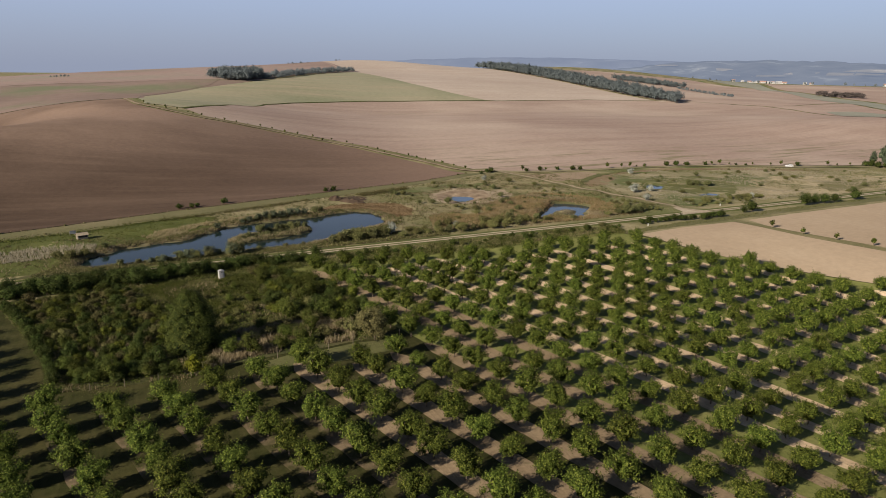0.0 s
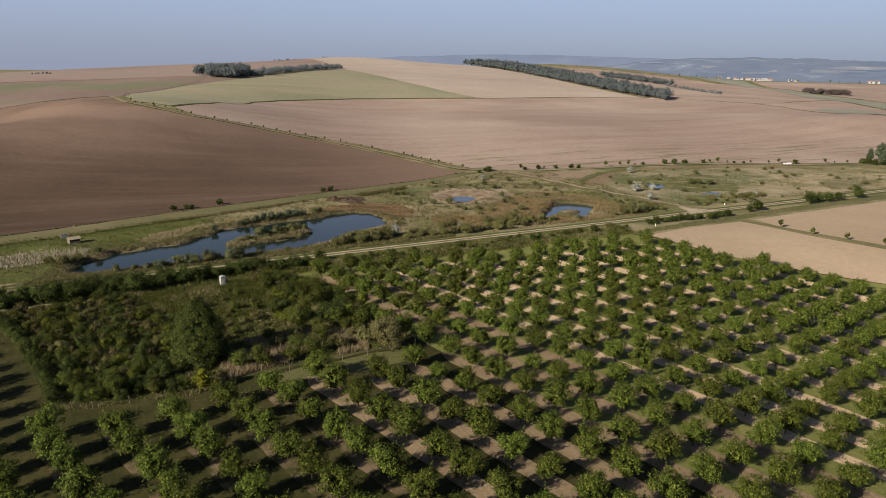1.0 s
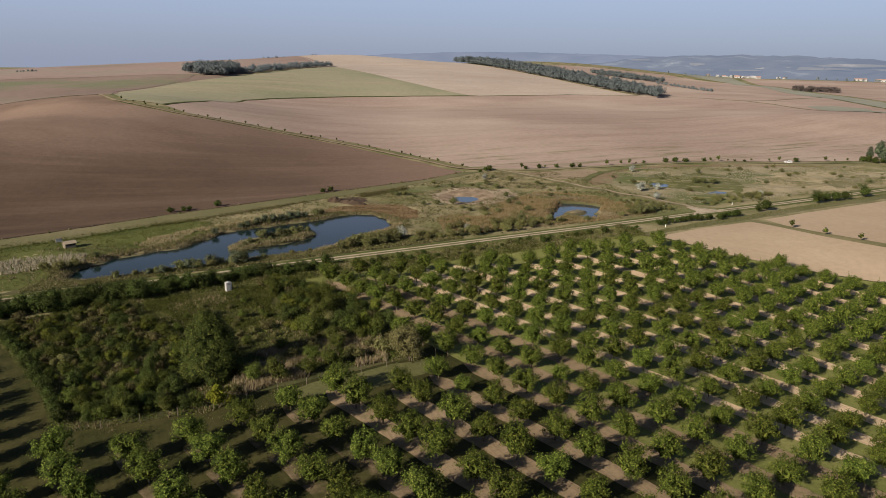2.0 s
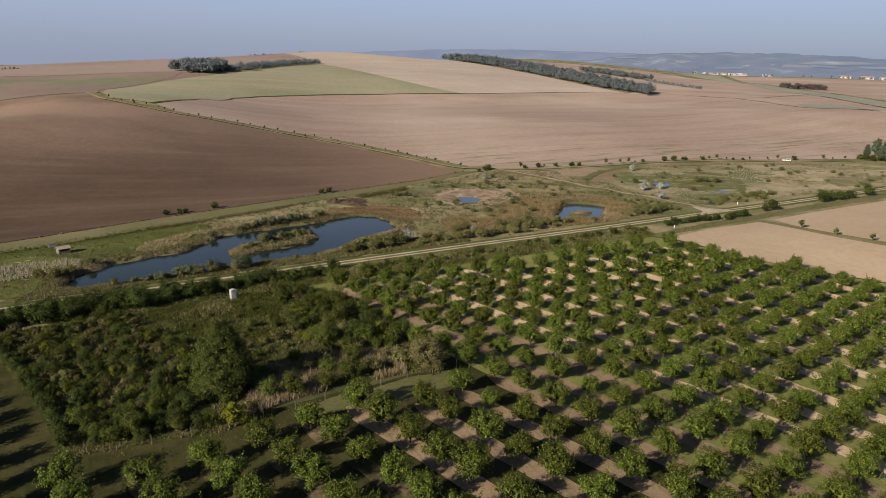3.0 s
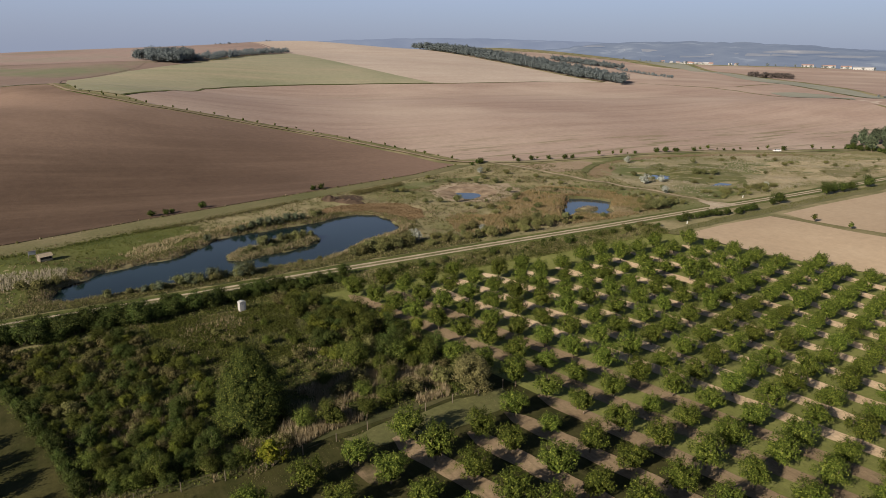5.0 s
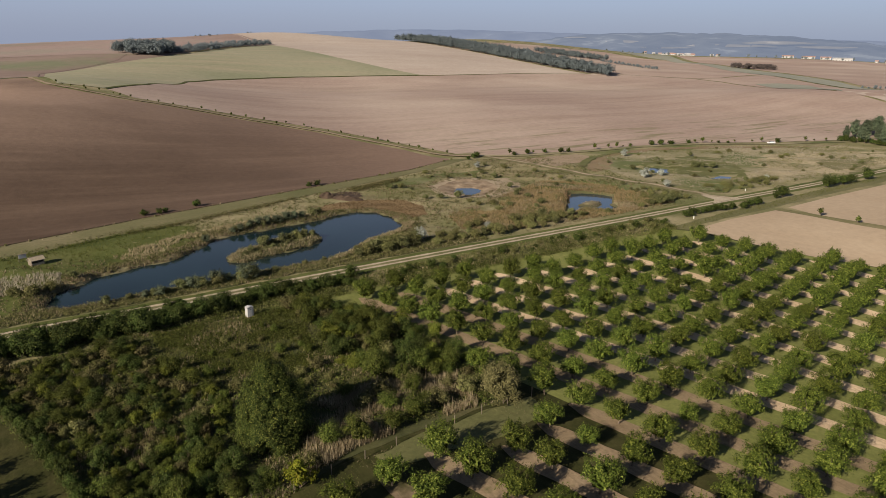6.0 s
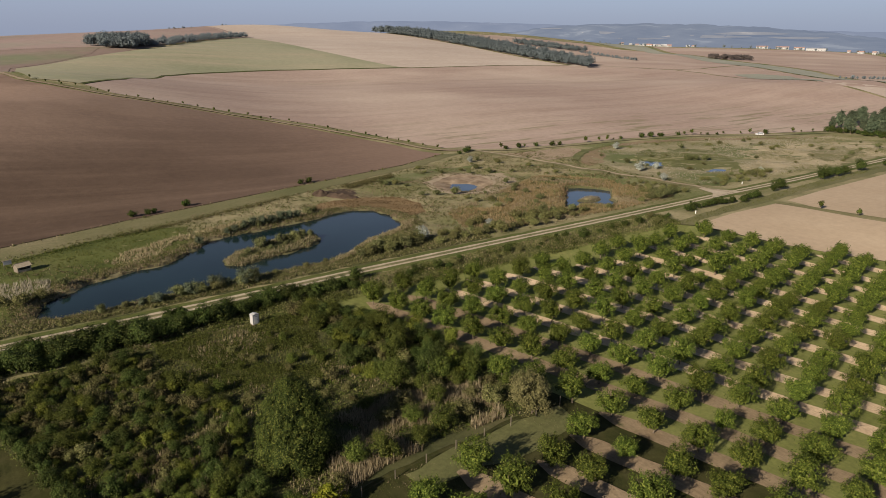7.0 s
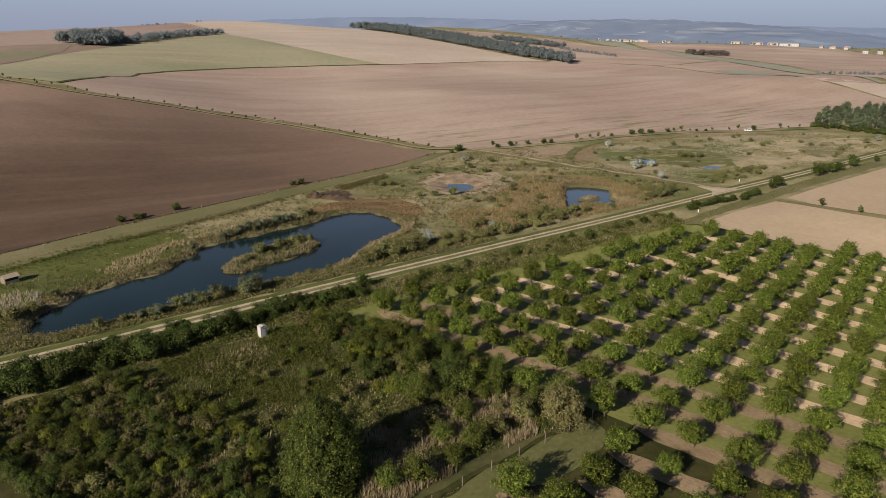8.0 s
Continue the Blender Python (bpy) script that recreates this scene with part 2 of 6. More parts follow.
M["bank_soil"] = earth("bank_soil", [(0.3, (0.040, 0.028, 0.020)), (0.7, (0.085, 0.060, 0.043))], 0.4, 1.8, bump=0.8)
M["herb_floor"] = earth("herb_floor", [(0.3, (0.045, 0.050, 0.020)), (0.55, (0.072, 0.072, 0.030)), (0.78, (0.115, 0.098, 0.050))], 0.12, 1.3)
M["hut_paint"] = painted("hut_paint", (0.33, 0.325, 0.315), 0.5, 0.12, 2.0)
M["pond_water"] = water_mat("pond_water", (0.005, 0.012, 0.013), 0.25)
M["small_water"] = water_mat("small_water", (0.010, 0.022, 0.030), 0.42)
M["orchard_leaf"] = foliage("orchard_leaf", (0.012, 0.022, 0.003), (0.082, 0.107, 0.017), (0.160, 0.176, 0.034))
M["shrub_leaf"] = foliage("shrub_leaf", (0.018, 0.028, 0.005), (0.074, 0.092, 0.017), (0.138, 0.146, 0.034))
M["dark_leaf"] = foliage("dark_leaf", (0.012, 0.021, 0.005), (0.052, 0.072, 0.016), (0.100, 0.112, 0.029))
M["olive_leaf"] = foliage("olive_leaf", (0.060, 0.064, 0.020), (0.132, 0.129, 0.048), (0.19, 0.17, 0.080))
M["brown_leaf"] = foliage("brown_leaf", (0.045, 0.042, 0.017), (0.095, 0.084, 0.034), (0.14, 0.12, 0.05))
M["marsh_leaf"] = foliage("marsh_leaf", (0.048, 0.056, 0.020), (0.110, 0.116, 0.046), (0.18, 0.17, 0.085))
M["bright_leaf"] = foliage("bright_leaf", (0.045, 0.060, 0.009), (0.115, 0.130, 0.020), (0.170, 0.172, 0.034))
M["teal_leaf"] = foliage("teal_leaf", (0.040, 0.052, 0.030), (0.100, 0.120, 0.072), (0.160, 0.170, 0.105))
M["yellow_leaf"] = foliage("yellow_leaf", (0.076, 0.100, 0.009), (0.168, 0.184, 0.017), (0.230, 0.217, 0.031))
M["silver_leaf"] = foliage("silver_leaf", (0.164, 0.176, 0.148), (0.295, 0.311, 0.272), (0.385, 0.395, 0.352))
M["conifer_leaf"] = foliage("conifer_leaf", (0.010, 0.017, 0.004), (0.046, 0.060, 0.011), (0.115, 0.120, 0.027), 0.08)
M["autumn_wood"] = foliage("autumn_wood", (0.090, 0.074, 0.070), (0.112, 0.096, 0.088), (0.130, 0.112, 0.098), 0.15)
M["corner_leaf"] = foliage("corner_leaf", (0.040, 0.055, 0.034), (0.074, 0.092, 0.054), (0.110, 0.122, 0.072), 0.1)
# Far wood leaves, greyed and blued in base colour to stand for haze
M["wood_leaf"] = foliage("wood_leaf", (0.118, 0.141, 0.153), (0.146, 0.172, 0.178), (0.174, 0.194, 0.194), 0.2)
M["dry_grass"] = foliage("dry_grass", (0.170, 0.132, 0.076), (0.289, 0.234, 0.147), (0.374, 0.315, 0.214), 0.3)
M["rust_reed"] = foliage("rust_reed", (0.120, 0.083, 0.043), (0.224, 0.160, 0.085), (0.322, 0.242, 0.146), 0.3)
M["rust_growth"] = foliage("rust_growth", (0.095, 0.066, 0.030), (0.165, 0.115, 0.056), (0.24, 0.175, 0.09), 0.3)
M["green_blade"] = foliage("green_blade", (0.053, 0.066, 0.016), (0.115, 0.123, 0.035), (0.18, 0.163, 0.064), 0.3)
M["pale_reed"] = foliage("pale_reed", (0.205, 0.178, 0.128), (0.32, 0.285, 0.215), (0.40, 0.355, 0.285), 0.3)
M["bark"] = painted("bark", (0.12, 0.09, 0.065), 0.9, 0.35, 6.0)
M["grey_metal"] = painted("grey_metal", (0.42, 0.41, 0.39), 0.5, 0.12, 2.0)
M["white_paint"] = painted("white_paint", (0.80, 0.79, 0.76), 0.45, 0.06, 2.0)
M["post_wood"] = painted("post_wood", (0.140, 0.115, 0.087), 0.85, 0.3, 5.0)
M["raw_timber"] = painted("raw_timber", (0.31, 0.255, 0.18), 0.75, 0.2, 3.0)
M["dark_gap"] = painted("dark_gap", (0.05, 0.045, 0.04), 0.8, 0.2, 3.0)
M["car_paint"] = painted("car_paint", (0.615, 0.615, 0.608), 0.25, 0.03, 1.0)
M["car_glass"] = painted("car_glass", (0.02, 0.025, 0.03), 0.06, 0.1, 1.0)
M["rubber"] = painted("rubber", (0.03, 0.03, 0.03), 0.8, 0.2, 8.0)
M["render_wall"] = painted("render_wall", (0.32, 0.315, 0.31), 0.8, 0.08, 0.2)
M["clay_roof"] = painted("clay_roof", (0.26, 0.165, 0.14), 0.8, 0.2, 0.3)
M["metal_roof"] = painted("metal_roof", (0.33, 0.33, 0.34), 0.6, 0.08, 0.2)


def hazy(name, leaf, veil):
    """Wooded hills kilometres off, with the day's haze put in as glow."""
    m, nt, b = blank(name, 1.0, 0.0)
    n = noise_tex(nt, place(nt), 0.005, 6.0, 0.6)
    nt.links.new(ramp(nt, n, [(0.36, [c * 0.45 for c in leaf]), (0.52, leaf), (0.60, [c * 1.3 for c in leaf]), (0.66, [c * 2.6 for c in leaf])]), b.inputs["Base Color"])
    # veil: haze painted as even emission over the hills and far fields
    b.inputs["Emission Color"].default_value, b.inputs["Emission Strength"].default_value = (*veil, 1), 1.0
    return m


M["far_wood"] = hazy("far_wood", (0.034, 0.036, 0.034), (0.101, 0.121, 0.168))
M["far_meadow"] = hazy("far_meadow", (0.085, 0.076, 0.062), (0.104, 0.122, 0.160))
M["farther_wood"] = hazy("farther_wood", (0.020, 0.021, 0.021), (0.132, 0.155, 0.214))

# ---- shape of the land ----
from mathutils.geometry import delaunay_2d_cdt

HILLS = [  # x, y, reach, height of each swell north of the valley
    (350, 1350, 700, 51.6), (-120, 300, 230, 23.1), (450, 640, 230, -13.7), (1050, 1520, 350, 34.5), (120, 380, 150, -15.7),
    (200, 680, 150, -15.1), (680, 880, 230, -4.7), (-250, 600, 150, -9.7), (120, 820, 150, 9.7), (420, 1350, 150, 11.7),
    (1100, 1120, 150, -11.0), (-250, 450, 150, -39.7), (500, 300, 150, 12.6), (280, 520, 150, 4.1),
    (420, 1120, 150, -6.1), (350, 1880, 350, -12.8), (650, 1580, 150, -9.6), (-20, 520, 150, 9.7),
    (200, 300, 150, 13.3), (350, 300, 150, -9.4), (1600, 1120, 330, 15.0), (0, 470, 100, 6.0), (50, 980, 150, -3.0), (880, 750, 150, -3.4), (-110, 450, 80, -9.0),
]
BIG_POND = [(-18, 174.6), (-16.2, 181.5), (-11.4, 186.3), (-7, 189.8), (-2, 191.4), (3, 193), (8, 193.6), (11, 196.6), (14.5, 200.5),
            (17.4, 202.7), (20.2, 206.7), (26.4, 207.4), (32.3, 208.5), (38.3, 209.5), (43, 210.5), (47, 210.6), (52, 212.8), (56, 214.7),
            (61.3, 214.4), (65.3, 212.2), (66.8, 207), (66.8, 201.4), (66, 196.2), (63.8, 192), (58, 189.4), (51.4, 186.6), (47.2, 183.6),
            (41.5, 179), (38, 177.2), (31, 176.4), (25, 176), (19, 175.8), (9.3, 174.6), (0, 173.8), (-9.6, 172.8), (-15, 172.8)]
ISLAND = [(18.1, 189.3), (18.3, 186), (20.6, 184), (25, 186), (30.6, 187.2), (38, 189.6), (42.3, 193), (42.3, 196.8), (38.5, 198.3), (32.5, 197.3), (27.6, 195.3), (23, 193.8)]
REED_POND = [(132.4, 206), (136.4, 204.6), (139.6, 200.4), (142, 196), (133, 187.4), (130, 182), (125.6, 181), (122.6, 184.5), (118.3, 186), (113, 183.5), (112.7, 185), (122.3, 194.7), (125.3, 199)]
REED_ISLET = [(123.8, 191.4), (128.5, 193.3), (132, 190.8), (129.3, 187.8), (125, 188.2)]
MUD_POND = [(102.5, 229), (110.7, 226), (107, 218.5), (100.5, 217.5), (98.7, 223)]
HIGH_POND = [(186, 222), (191, 226.5), (196, 221), (187, 213), (183, 215)]
LOW_POND = [(190, 198.6), (202.7, 200.4), (206, 197.5), (196, 194.5)]


def inside_by(x, y, poly):
    """Signed distance to a closed outline, negative inside."""
    x, y = np.asarray(x, float), np.asarray(y, float)
    best, odd = np.full(x.shape, 1e9), np.zeros(x.shape, bool)
    for (ax, ay), (bx, by) in zip(poly, poly[1:] + poly[:1]):
        ex, ey = bx - ax, by - ay
        s = np.clip(((x - ax) * ex + (y - ay) * ey) / (ex * ex + ey * ey), 0, 1)
        best = np.minimum(best, np.hypot(x - ax - s * ex, y - ay - s * ey))
        odd ^= ((ay > y) != (by > y)) & (x < (bx - ax) * (y - ay) / (by - ay + 1e-12) + ax)
    return np.where(odd, -best, best)


def smooth(s):
    s = np.clip(s, 0, 1)
    return s * s * (3 - 2 * s)


def wobble(x, y, size, seed=0.0):
    """Cheap rolling noise, about -1 to 1."""
    a, b = x / size + seed, y / size - seed
    return (np.sin(a * 1.7 + 1.3 * np.sin(b * 1.1)) + np.sin(b * 2.1 + 1.7 * np.sin(a * 0.9 + 2.0)) + np.sin((a + b) * 3.3 + seed) * 0.6) / 2.6


def hill(x, y):
    edge = np.where(x < 133, 277 - 0.34 * (133 - x), 277 - 0.2 * (x - 133))
    z = sum(v * np.exp(-((x - a) ** 2 + (y - b) ** 2) / r ** 2) for a, b, r, v in HILLS)
    return z * smooth((y - edge - 5) / 150)


def orchard_fall(x, y):
    """The orchard slopes gently down to the south-east."""
    s = (np.sqrt(np.maximum(0, x - 20) ** 2 + 900) - 30) / 50
    t = (np.clip(y, 60, 150) - 110) / 40
    return (-2.88 * s + 1.65 * s * t + 0.53 * s * s) * smooth((162 - y) / 14) * smooth((182 - x) / 45)


def land(x, y):
    """Height of the ground sheet."""
    x, y = np.asarray(x, float), np.asarray(y, float)
    z = hill(x, y) + orchard_fall(x, y)
    edge = np.where(x < 133, 277 - 0.34 * (133 - x), 277 - 0.2 * (x - 133))
    rough = smooth((y - 176) / 6) * smooth((edge - 14 - y) / 10) * smooth((x + 120) / 30) * smooth((340 - x) / 30)
    z = z + rough * (0.28 * wobble(x, y, 7.0) + 0.12 * wobble(x, y, 2.6, 4.0))
    for poly, hole, level, bank in ((BIG_POND, ISLAND, -0.6, 2.0), (REED_POND, REED_ISLET, -1.0, 1.6), (MUD_POND, None, -0.5, 5.0),
                                    (HIGH_POND, None, -0.5, 2.5), (LOW_POND, None, -0.35, 2.5)):
        d = inside_by(x, y, poly)
        if hole:
            d = np.maximum(d, -inside_by(x, y, hole))
        d = d + 0.9 * wobble(x, y, 2.3, 2.0) * smooth((8 - np.abs(d)) / 4)
        under = level - np.minimum(1.3, -d * 0.3)
        over = level + (z - level) * np.sqrt(np.clip(d / bank, 0, 1))
        z = np.where(d < 0, under, np.where(d < bank, over, z))
    return z


def grow(*spans):
    out = []
    for lo, hi, step in spans:
        out += list(np.arange(lo, hi, step))
    return np.array(out + [spans[-1][1]])


def mesh_of(name, verts, faces, mat, shade=False):
    """A mesh from arrays of vertices and of equal-sided faces."""
    verts, faces = np.asarray(verts, np.float32), np.asarray(faces, np.int32)
    me = bpy.data.meshes.new(name)
    n, k = faces.shape
    me.vertices.add(len(verts))
    me.vertices.foreach_set("co", verts.ravel())
    me.loops.add(n * k)
    me.loops.foreach_set("vertex_index", faces.ravel())
    me.polygons.add(n)
    me.polygons.foreach_set("loop_start", np.arange(0, n * k, k, dtype=np.int32))
    me.polygons.foreach_set("use_smooth", np.full(n, shade))
    me.update(calc_edges=True)
    me.materials.append(mat)
    return me


def part(name, data, parent, label="", mat=None):
    """One mesh object under a thing or a part; data is a mesh or a bmesh."""
    if isinstance(data, bmesh.types.BMesh):
        me = bpy.data.meshes.new(name)
        data.to_mesh(me)
        data.free()
        me.materials.append(mat)
        data = me
    ob = new(name, data)
    ob.parent = parent
    return tagged(ob, label)


def grid_faces(nx, ny):
    i = np.arange(nx * ny).reshape(ny, nx)
    return np.stack([i[:-1, :-1], i[:-1, 1:], i[1:, 1:], i[1:, :-1]], -1).reshape(-1, 4)


gx = grow((-5400, -3000, 400), (-3000, -600, 120), (-600, -48, 12), (-48, 216, 1.3), (216, 420, 4), (420, 1500, 12), (1500, 5400, 130))
gy = grow((-5400, -400, 400), (-400, 40, 22), (40, 156, 4), (156, 246, 1.3), (246, 300, 3), (300, 1500, 12), (1500, 5400, 130))
GX, GY = np.meshgrid(gx, gy)
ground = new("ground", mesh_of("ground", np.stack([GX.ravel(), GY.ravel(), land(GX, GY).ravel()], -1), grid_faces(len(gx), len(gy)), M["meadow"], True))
tagged(ground, "rolling valley ground of rough olive and straw grass", "ground", kind="structure")


def cover(name, outline, mat, lift, step, label, category="field", ragged=0.0):
    """A sheet of other cover laid on the land inside an outline."""
    pts = []
    for (ax, ay), (bx, by) in zip(outline, outline[1:] + outline[:1]):
        n = max(1, int(math.hypot(bx - ax, by - ay) / max(step * 0.5, 1.0)))
        pts += [(ax + (bx - ax) * k / n, ay + (by - ay) * k / n) for k in range(n)]
    if ragged:
        pts = [(x + ragged * float(wobble(np.array(x), np.array(y), 3.1, 1.0)), y + ragged * float(wobble(np.array(x), np.array(y), 2.7, 5.0))) for x, y in pts]
    xs, ys = [p[0] for p in pts], [p[1] for p in pts]
    ix, iy = np.meshgrid(np.arange(min(xs) + step / 2, max(xs), step), np.arange(min(ys) + step / 2, max(ys), step))
    ix, iy = ix.ravel(), iy.ravel()
    keep = inside_by(ix, iy, pts) < -0.35 * step
    n = len(pts)
    flat = [Vector(p) for p in pts] + [Vector(p) for p in zip(ix[keep], iy[keep])]
    co, _, tris, *_ = delaunay_2d_cdt(flat, [(k, (k + 1) % n) for k in range(n)], [list(range(n))], 1, 1e-4)
    co = np.array([c[:] for c in co])
    tris = np.array([t if (co[t[1]] - co[t[0]])[0] * (co[t[2]] - co[t[0]])[1] - (co[t[1]] - co[t[0]])[1] * (co[t[2]] - co[t[0]])[0] > 0 else t[::-1] for t in tris])
    ob = new(name, mesh_of(name, np.c_[co, land(co[:, 0], co[:, 1]) + lift], tris, mat, True))
    return tagged(ob, label, category, kind="structure")


def line_points(pts, step):
    out = []
    for (ax, ay), (bx, by) in zip(pts, pts[1:]):
        n = max(1, int(math.hypot(bx - ax, by - ay) / step))
        out += [(ax + (bx - ax) * k / n, ay + (by - ay) * k / n) for k in range(n)]
    out = np.array(out + [pts[-1]], float)
    for _ in range(3):
        out[1:-1] = (out[:-2] + 2 * out[1:-1] + out[2:]) / 4
    return out


def ribbon(name, pts, width, mat, lift, step, label, category, shift=0.0, ragged=0.1, taper=False, blunt=False):
    """A strip of even width along a line, shifted sideways, with worn edges."""
    p = line_points(pts, step)
    d = np.gradient(p, axis=0)
    d /= np.hypot(d[:, 0], d[:, 1])[:, None]
    nrm = np.stack([-d[:, 1], d[:, 0]], -1)
    wide = width * (np.sin(np.linspace(0.02, math.pi - 0.02, len(p))) if taper else np.ones(len(p)))
    if blunt:
        k = np.arange(len(p))
        wide = wide * np.clip(0.2 + 0.35 * np.minimum(k, len(p) - 1 - k), 0, 1)
    rows = []
    for s in (-0.5, 0.0, 0.5):
        w = ragged * wobble(p[:, 0] + 50 * s, p[:, 1], 1.7, s * 9) * (s != 0)
        q = p + nrm * (shift + s * wide + w)[:, None]
        rows.append(np.c_[q, land(q[:, 0], q[:, 1]) + lift])
    v = np.stack(rows, 1).reshape(-1, 3)
    ob = new(name, mesh_of(name, v, grid_faces(3, len(p)), mat, True))
    return tagged(ob, label, category, kind="structure")


# ---- fields on the slopes ----
HILL_PATH = [(147, 279), (134, 287), (131, 304), (117, 332), (106, 353), (88, 373), (70, 387), (51, 400), (29, 415), (15, 434), (5, 452), (-1, 466), (-6, 500), (-10, 560)]
EDGE_LOW = [(-120, 203), (-60, 212), (-39, 217), (-18.5, 224), (5, 233), (33, 242), (65, 252), (105, 264), (131, 277)]
cover("field_dark", EDGE_LOW + [(127, 286), (124, 303), (111, 330), (101, 350), (84, 369), (66, 383), (47, 396), (25, 411), (11, 431), (1, 450), (-5, 466), (-12, 520), (-60, 560), (-200, 560), (-320, 420), (-320, 180)],
      M["dark_soil"], 0.16, 11, "dark brown freshly ploughed field on the valley side")
cover("field_tan", [(141, 284), (155, 275), (190, 270), (228, 268), (262, 262), (297, 246), (332, 235), (345, 226), (400, 205), (470, 212), (488, 264), (520, 345), (575, 420), (621, 487), (660, 554), (674, 605), (663, 637), (636, 705), (519, 736),
                    (390, 730), (300, 738), (232, 735), (200, 726), (165, 711), (138, 695), (108, 664), (86, 602), (65, 541), (52, 496), (38, 470), (24, 445), (33, 419), (55, 404), (74, 391), (92, 377), (110, 357), (121, 335), (135, 306)],
      M["tan_soil"], 0.16, 13, "wide pinkish tan harrowed field with faint tillage streaks")
cover("field_green", [(22, 449), (36, 473), (50, 499), (63, 544), (84, 605), (106, 668), (136, 699), (164, 715), (199, 730), (231, 739), (300, 742), (377, 737), (354, 796), (328, 870), (318, 930), (312, 1070), (236, 980), (150, 850), (90, 796), (58, 765), (32, 728), (4, 690), (-4, 560), (2, 466)],
      M["young_crop"], 0.27, 14, "pale green field of young winter crop on the slope")
cover("field_pale", [(374, 740), (390, 734), (519, 740), (634, 709), (606, 700), (612, 791), (631, 962), (648, 1184), (645, 1330), (560, 1440), (420, 1470), (330, 1440), (308, 1074), (312, 930), (322, 870), (348, 796)],
      M["pale_soil"], 0.2, 15, "pale tan bare field running up to the crest")
cover("field_saddle", [(-6, 562), (6, 690), (40, 735), (95, 800), (150, 862), (220, 985), (160, 960), (120, 935), (70, 905), (20, 905), (-20, 800), (-20, 640)], M["hollow_soil"], 0.1, 14, "brownish strip of field in the saddle")
cover("field_crest", [(20, 905), (90, 850), (136, 868), (228, 990), (325, 1082), (326, 1440), (150, 1450), (-60, 1400), (-260, 1250), (-330, 1000), (-200, 930), (-90, 950)],
      M["far_soil"], 0.2, 16, "dull reddish brown field over the hill crest")
cover("field_hollow", [(-8, 560), (0, 690), (24, 724), (70, 792), (86, 848), (16, 900), (-90, 945), (-200, 925), (-330, 990), (-400, 700), (-200, 565), (-60, 565)],
      M["hollow_soil"], 0.24, 16, "brownish field in the hollow behind the spur")
cover("field_east_upper", [(666, 640), (680, 606), (714, 597), (860, 640), (930, 720), (1000, 800), (1190, 1080), (1150, 1250), (900, 1300), (680, 1290), (655, 1184), (640, 962), (622, 791), (614, 690)],
      M["tan_soil"], 0.2, 15, "long tan field beside the wood")
cover("field_east_green", [(1241, 1284), (1306, 1199), (1032, 834), (934, 662), (790, 496), (563, 300), (546, 293), (702, 448), (818, 587), (936, 762), (1191, 1099), (1214, 1258)],
      M["far_green"], 0.45, 16, "narrow green grass strip along a drain", "verge")
cover("field_east_lower", [(492, 330), (524, 345), (579, 420), (625, 487), (664, 554), (678, 603), (714, 593), (860, 632), (815, 590), (700, 452), (545, 296)], M["tan_soil"], 0.2, 14, "tan harrowed field east of the wide field")
cover("field_east_wedge", [(520, 338), (560, 398), (605, 452), (663, 513), (693, 504), (684, 462), (600, 395)], M["far_green"], 0.36, 14, "dull green wedge of grass between tan fields", "verge")
cover("field_east_near", [(474, 211), (492, 264), (524, 343), (547, 292), (580, 296), (900, 326), (900, 200), (440, 190), (440, 200)], M["pale_soil"], 0.18, 16, "pale tan field beyond the corner trees")
cover("field_east_far", [(1320, 1190), (1050, 834), (950, 660), (805, 496), (580, 300), (900, 330), (1300, 560), (1650, 860), (1640, 960)], M["tan_soil"], 0.2, 20, "reddish tan field before the village")
ribbon("hedge_bank", [(23, 447), (37, 473), (51, 497.5), (64, 542.5), (85, 603.5), (107, 666), (137, 697), (164.5, 713), (199.5, 728), (231.5, 737), (300, 740), (390, 733), (519, 738), (635, 707), (668, 640)], 1.7, M["lush"], 0.3, 6, "narrow dark grassy bank between fields", "bank")
ribbon("hill_path", HILL_PATH, 4.2, M["mown"], 0.34, 4, "grassy field path climbing the slope", "path")
ribbon("hill_path_rut", HILL_PATH, 2.0, M["fallow"], 0.42, 4, "worn pale wheel line on the field path", "path", shift=2.4, ragged=0.5)

# ---- the valley floor ----
cover("scrub_floor", [(-29, 151), (-27, 143), (-17.5, 116), (-15, 103.5), (3, 102), (12, 104.8), (37, 106.5), (34, 122), (34.5, 131), (32, 138), (27.5, 145), (25, 152)], M["herb_floor"], 0.12, 4, "dark herb-grown floor of the scrub", "grass", 0.4)
cover("bank_floor", [(-90, 152.5), (-29, 152.3), (36, 153), (60, 152.5), (100, 154.5), (124, 157), (126, 164), (76, 163), (33, 161.5), (0, 160), (-60, 157), (-90, 156)], M["herb_floor"], 0.085, 5, "rank herb-grown bank below the track", "grass", 0.3)
cover("field_stubble_near", [(128.3, 153.6), (146, 155.4), (166, 155.4), (168.5, 146), (171, 133), (176, 115), (181, 90), (186, 60), (203, -90), (200, 10), (180, 60), (160, 93), (149, 112), (140.5, 125), (135, 134.5)], M["stubble"], 0.13, 6, "bare tan stubble field beside the orchard")
cover("field_stubble_far", [(173, 156), (195, 158), (247, 161), (330, 168), (420, 176), (420, -90), (208, -90), (185, 90), (180, 117), (175, 134), (171.5, 147)], M["stubble"], 0.07, 14, "wide bare tan stubble field by the track")
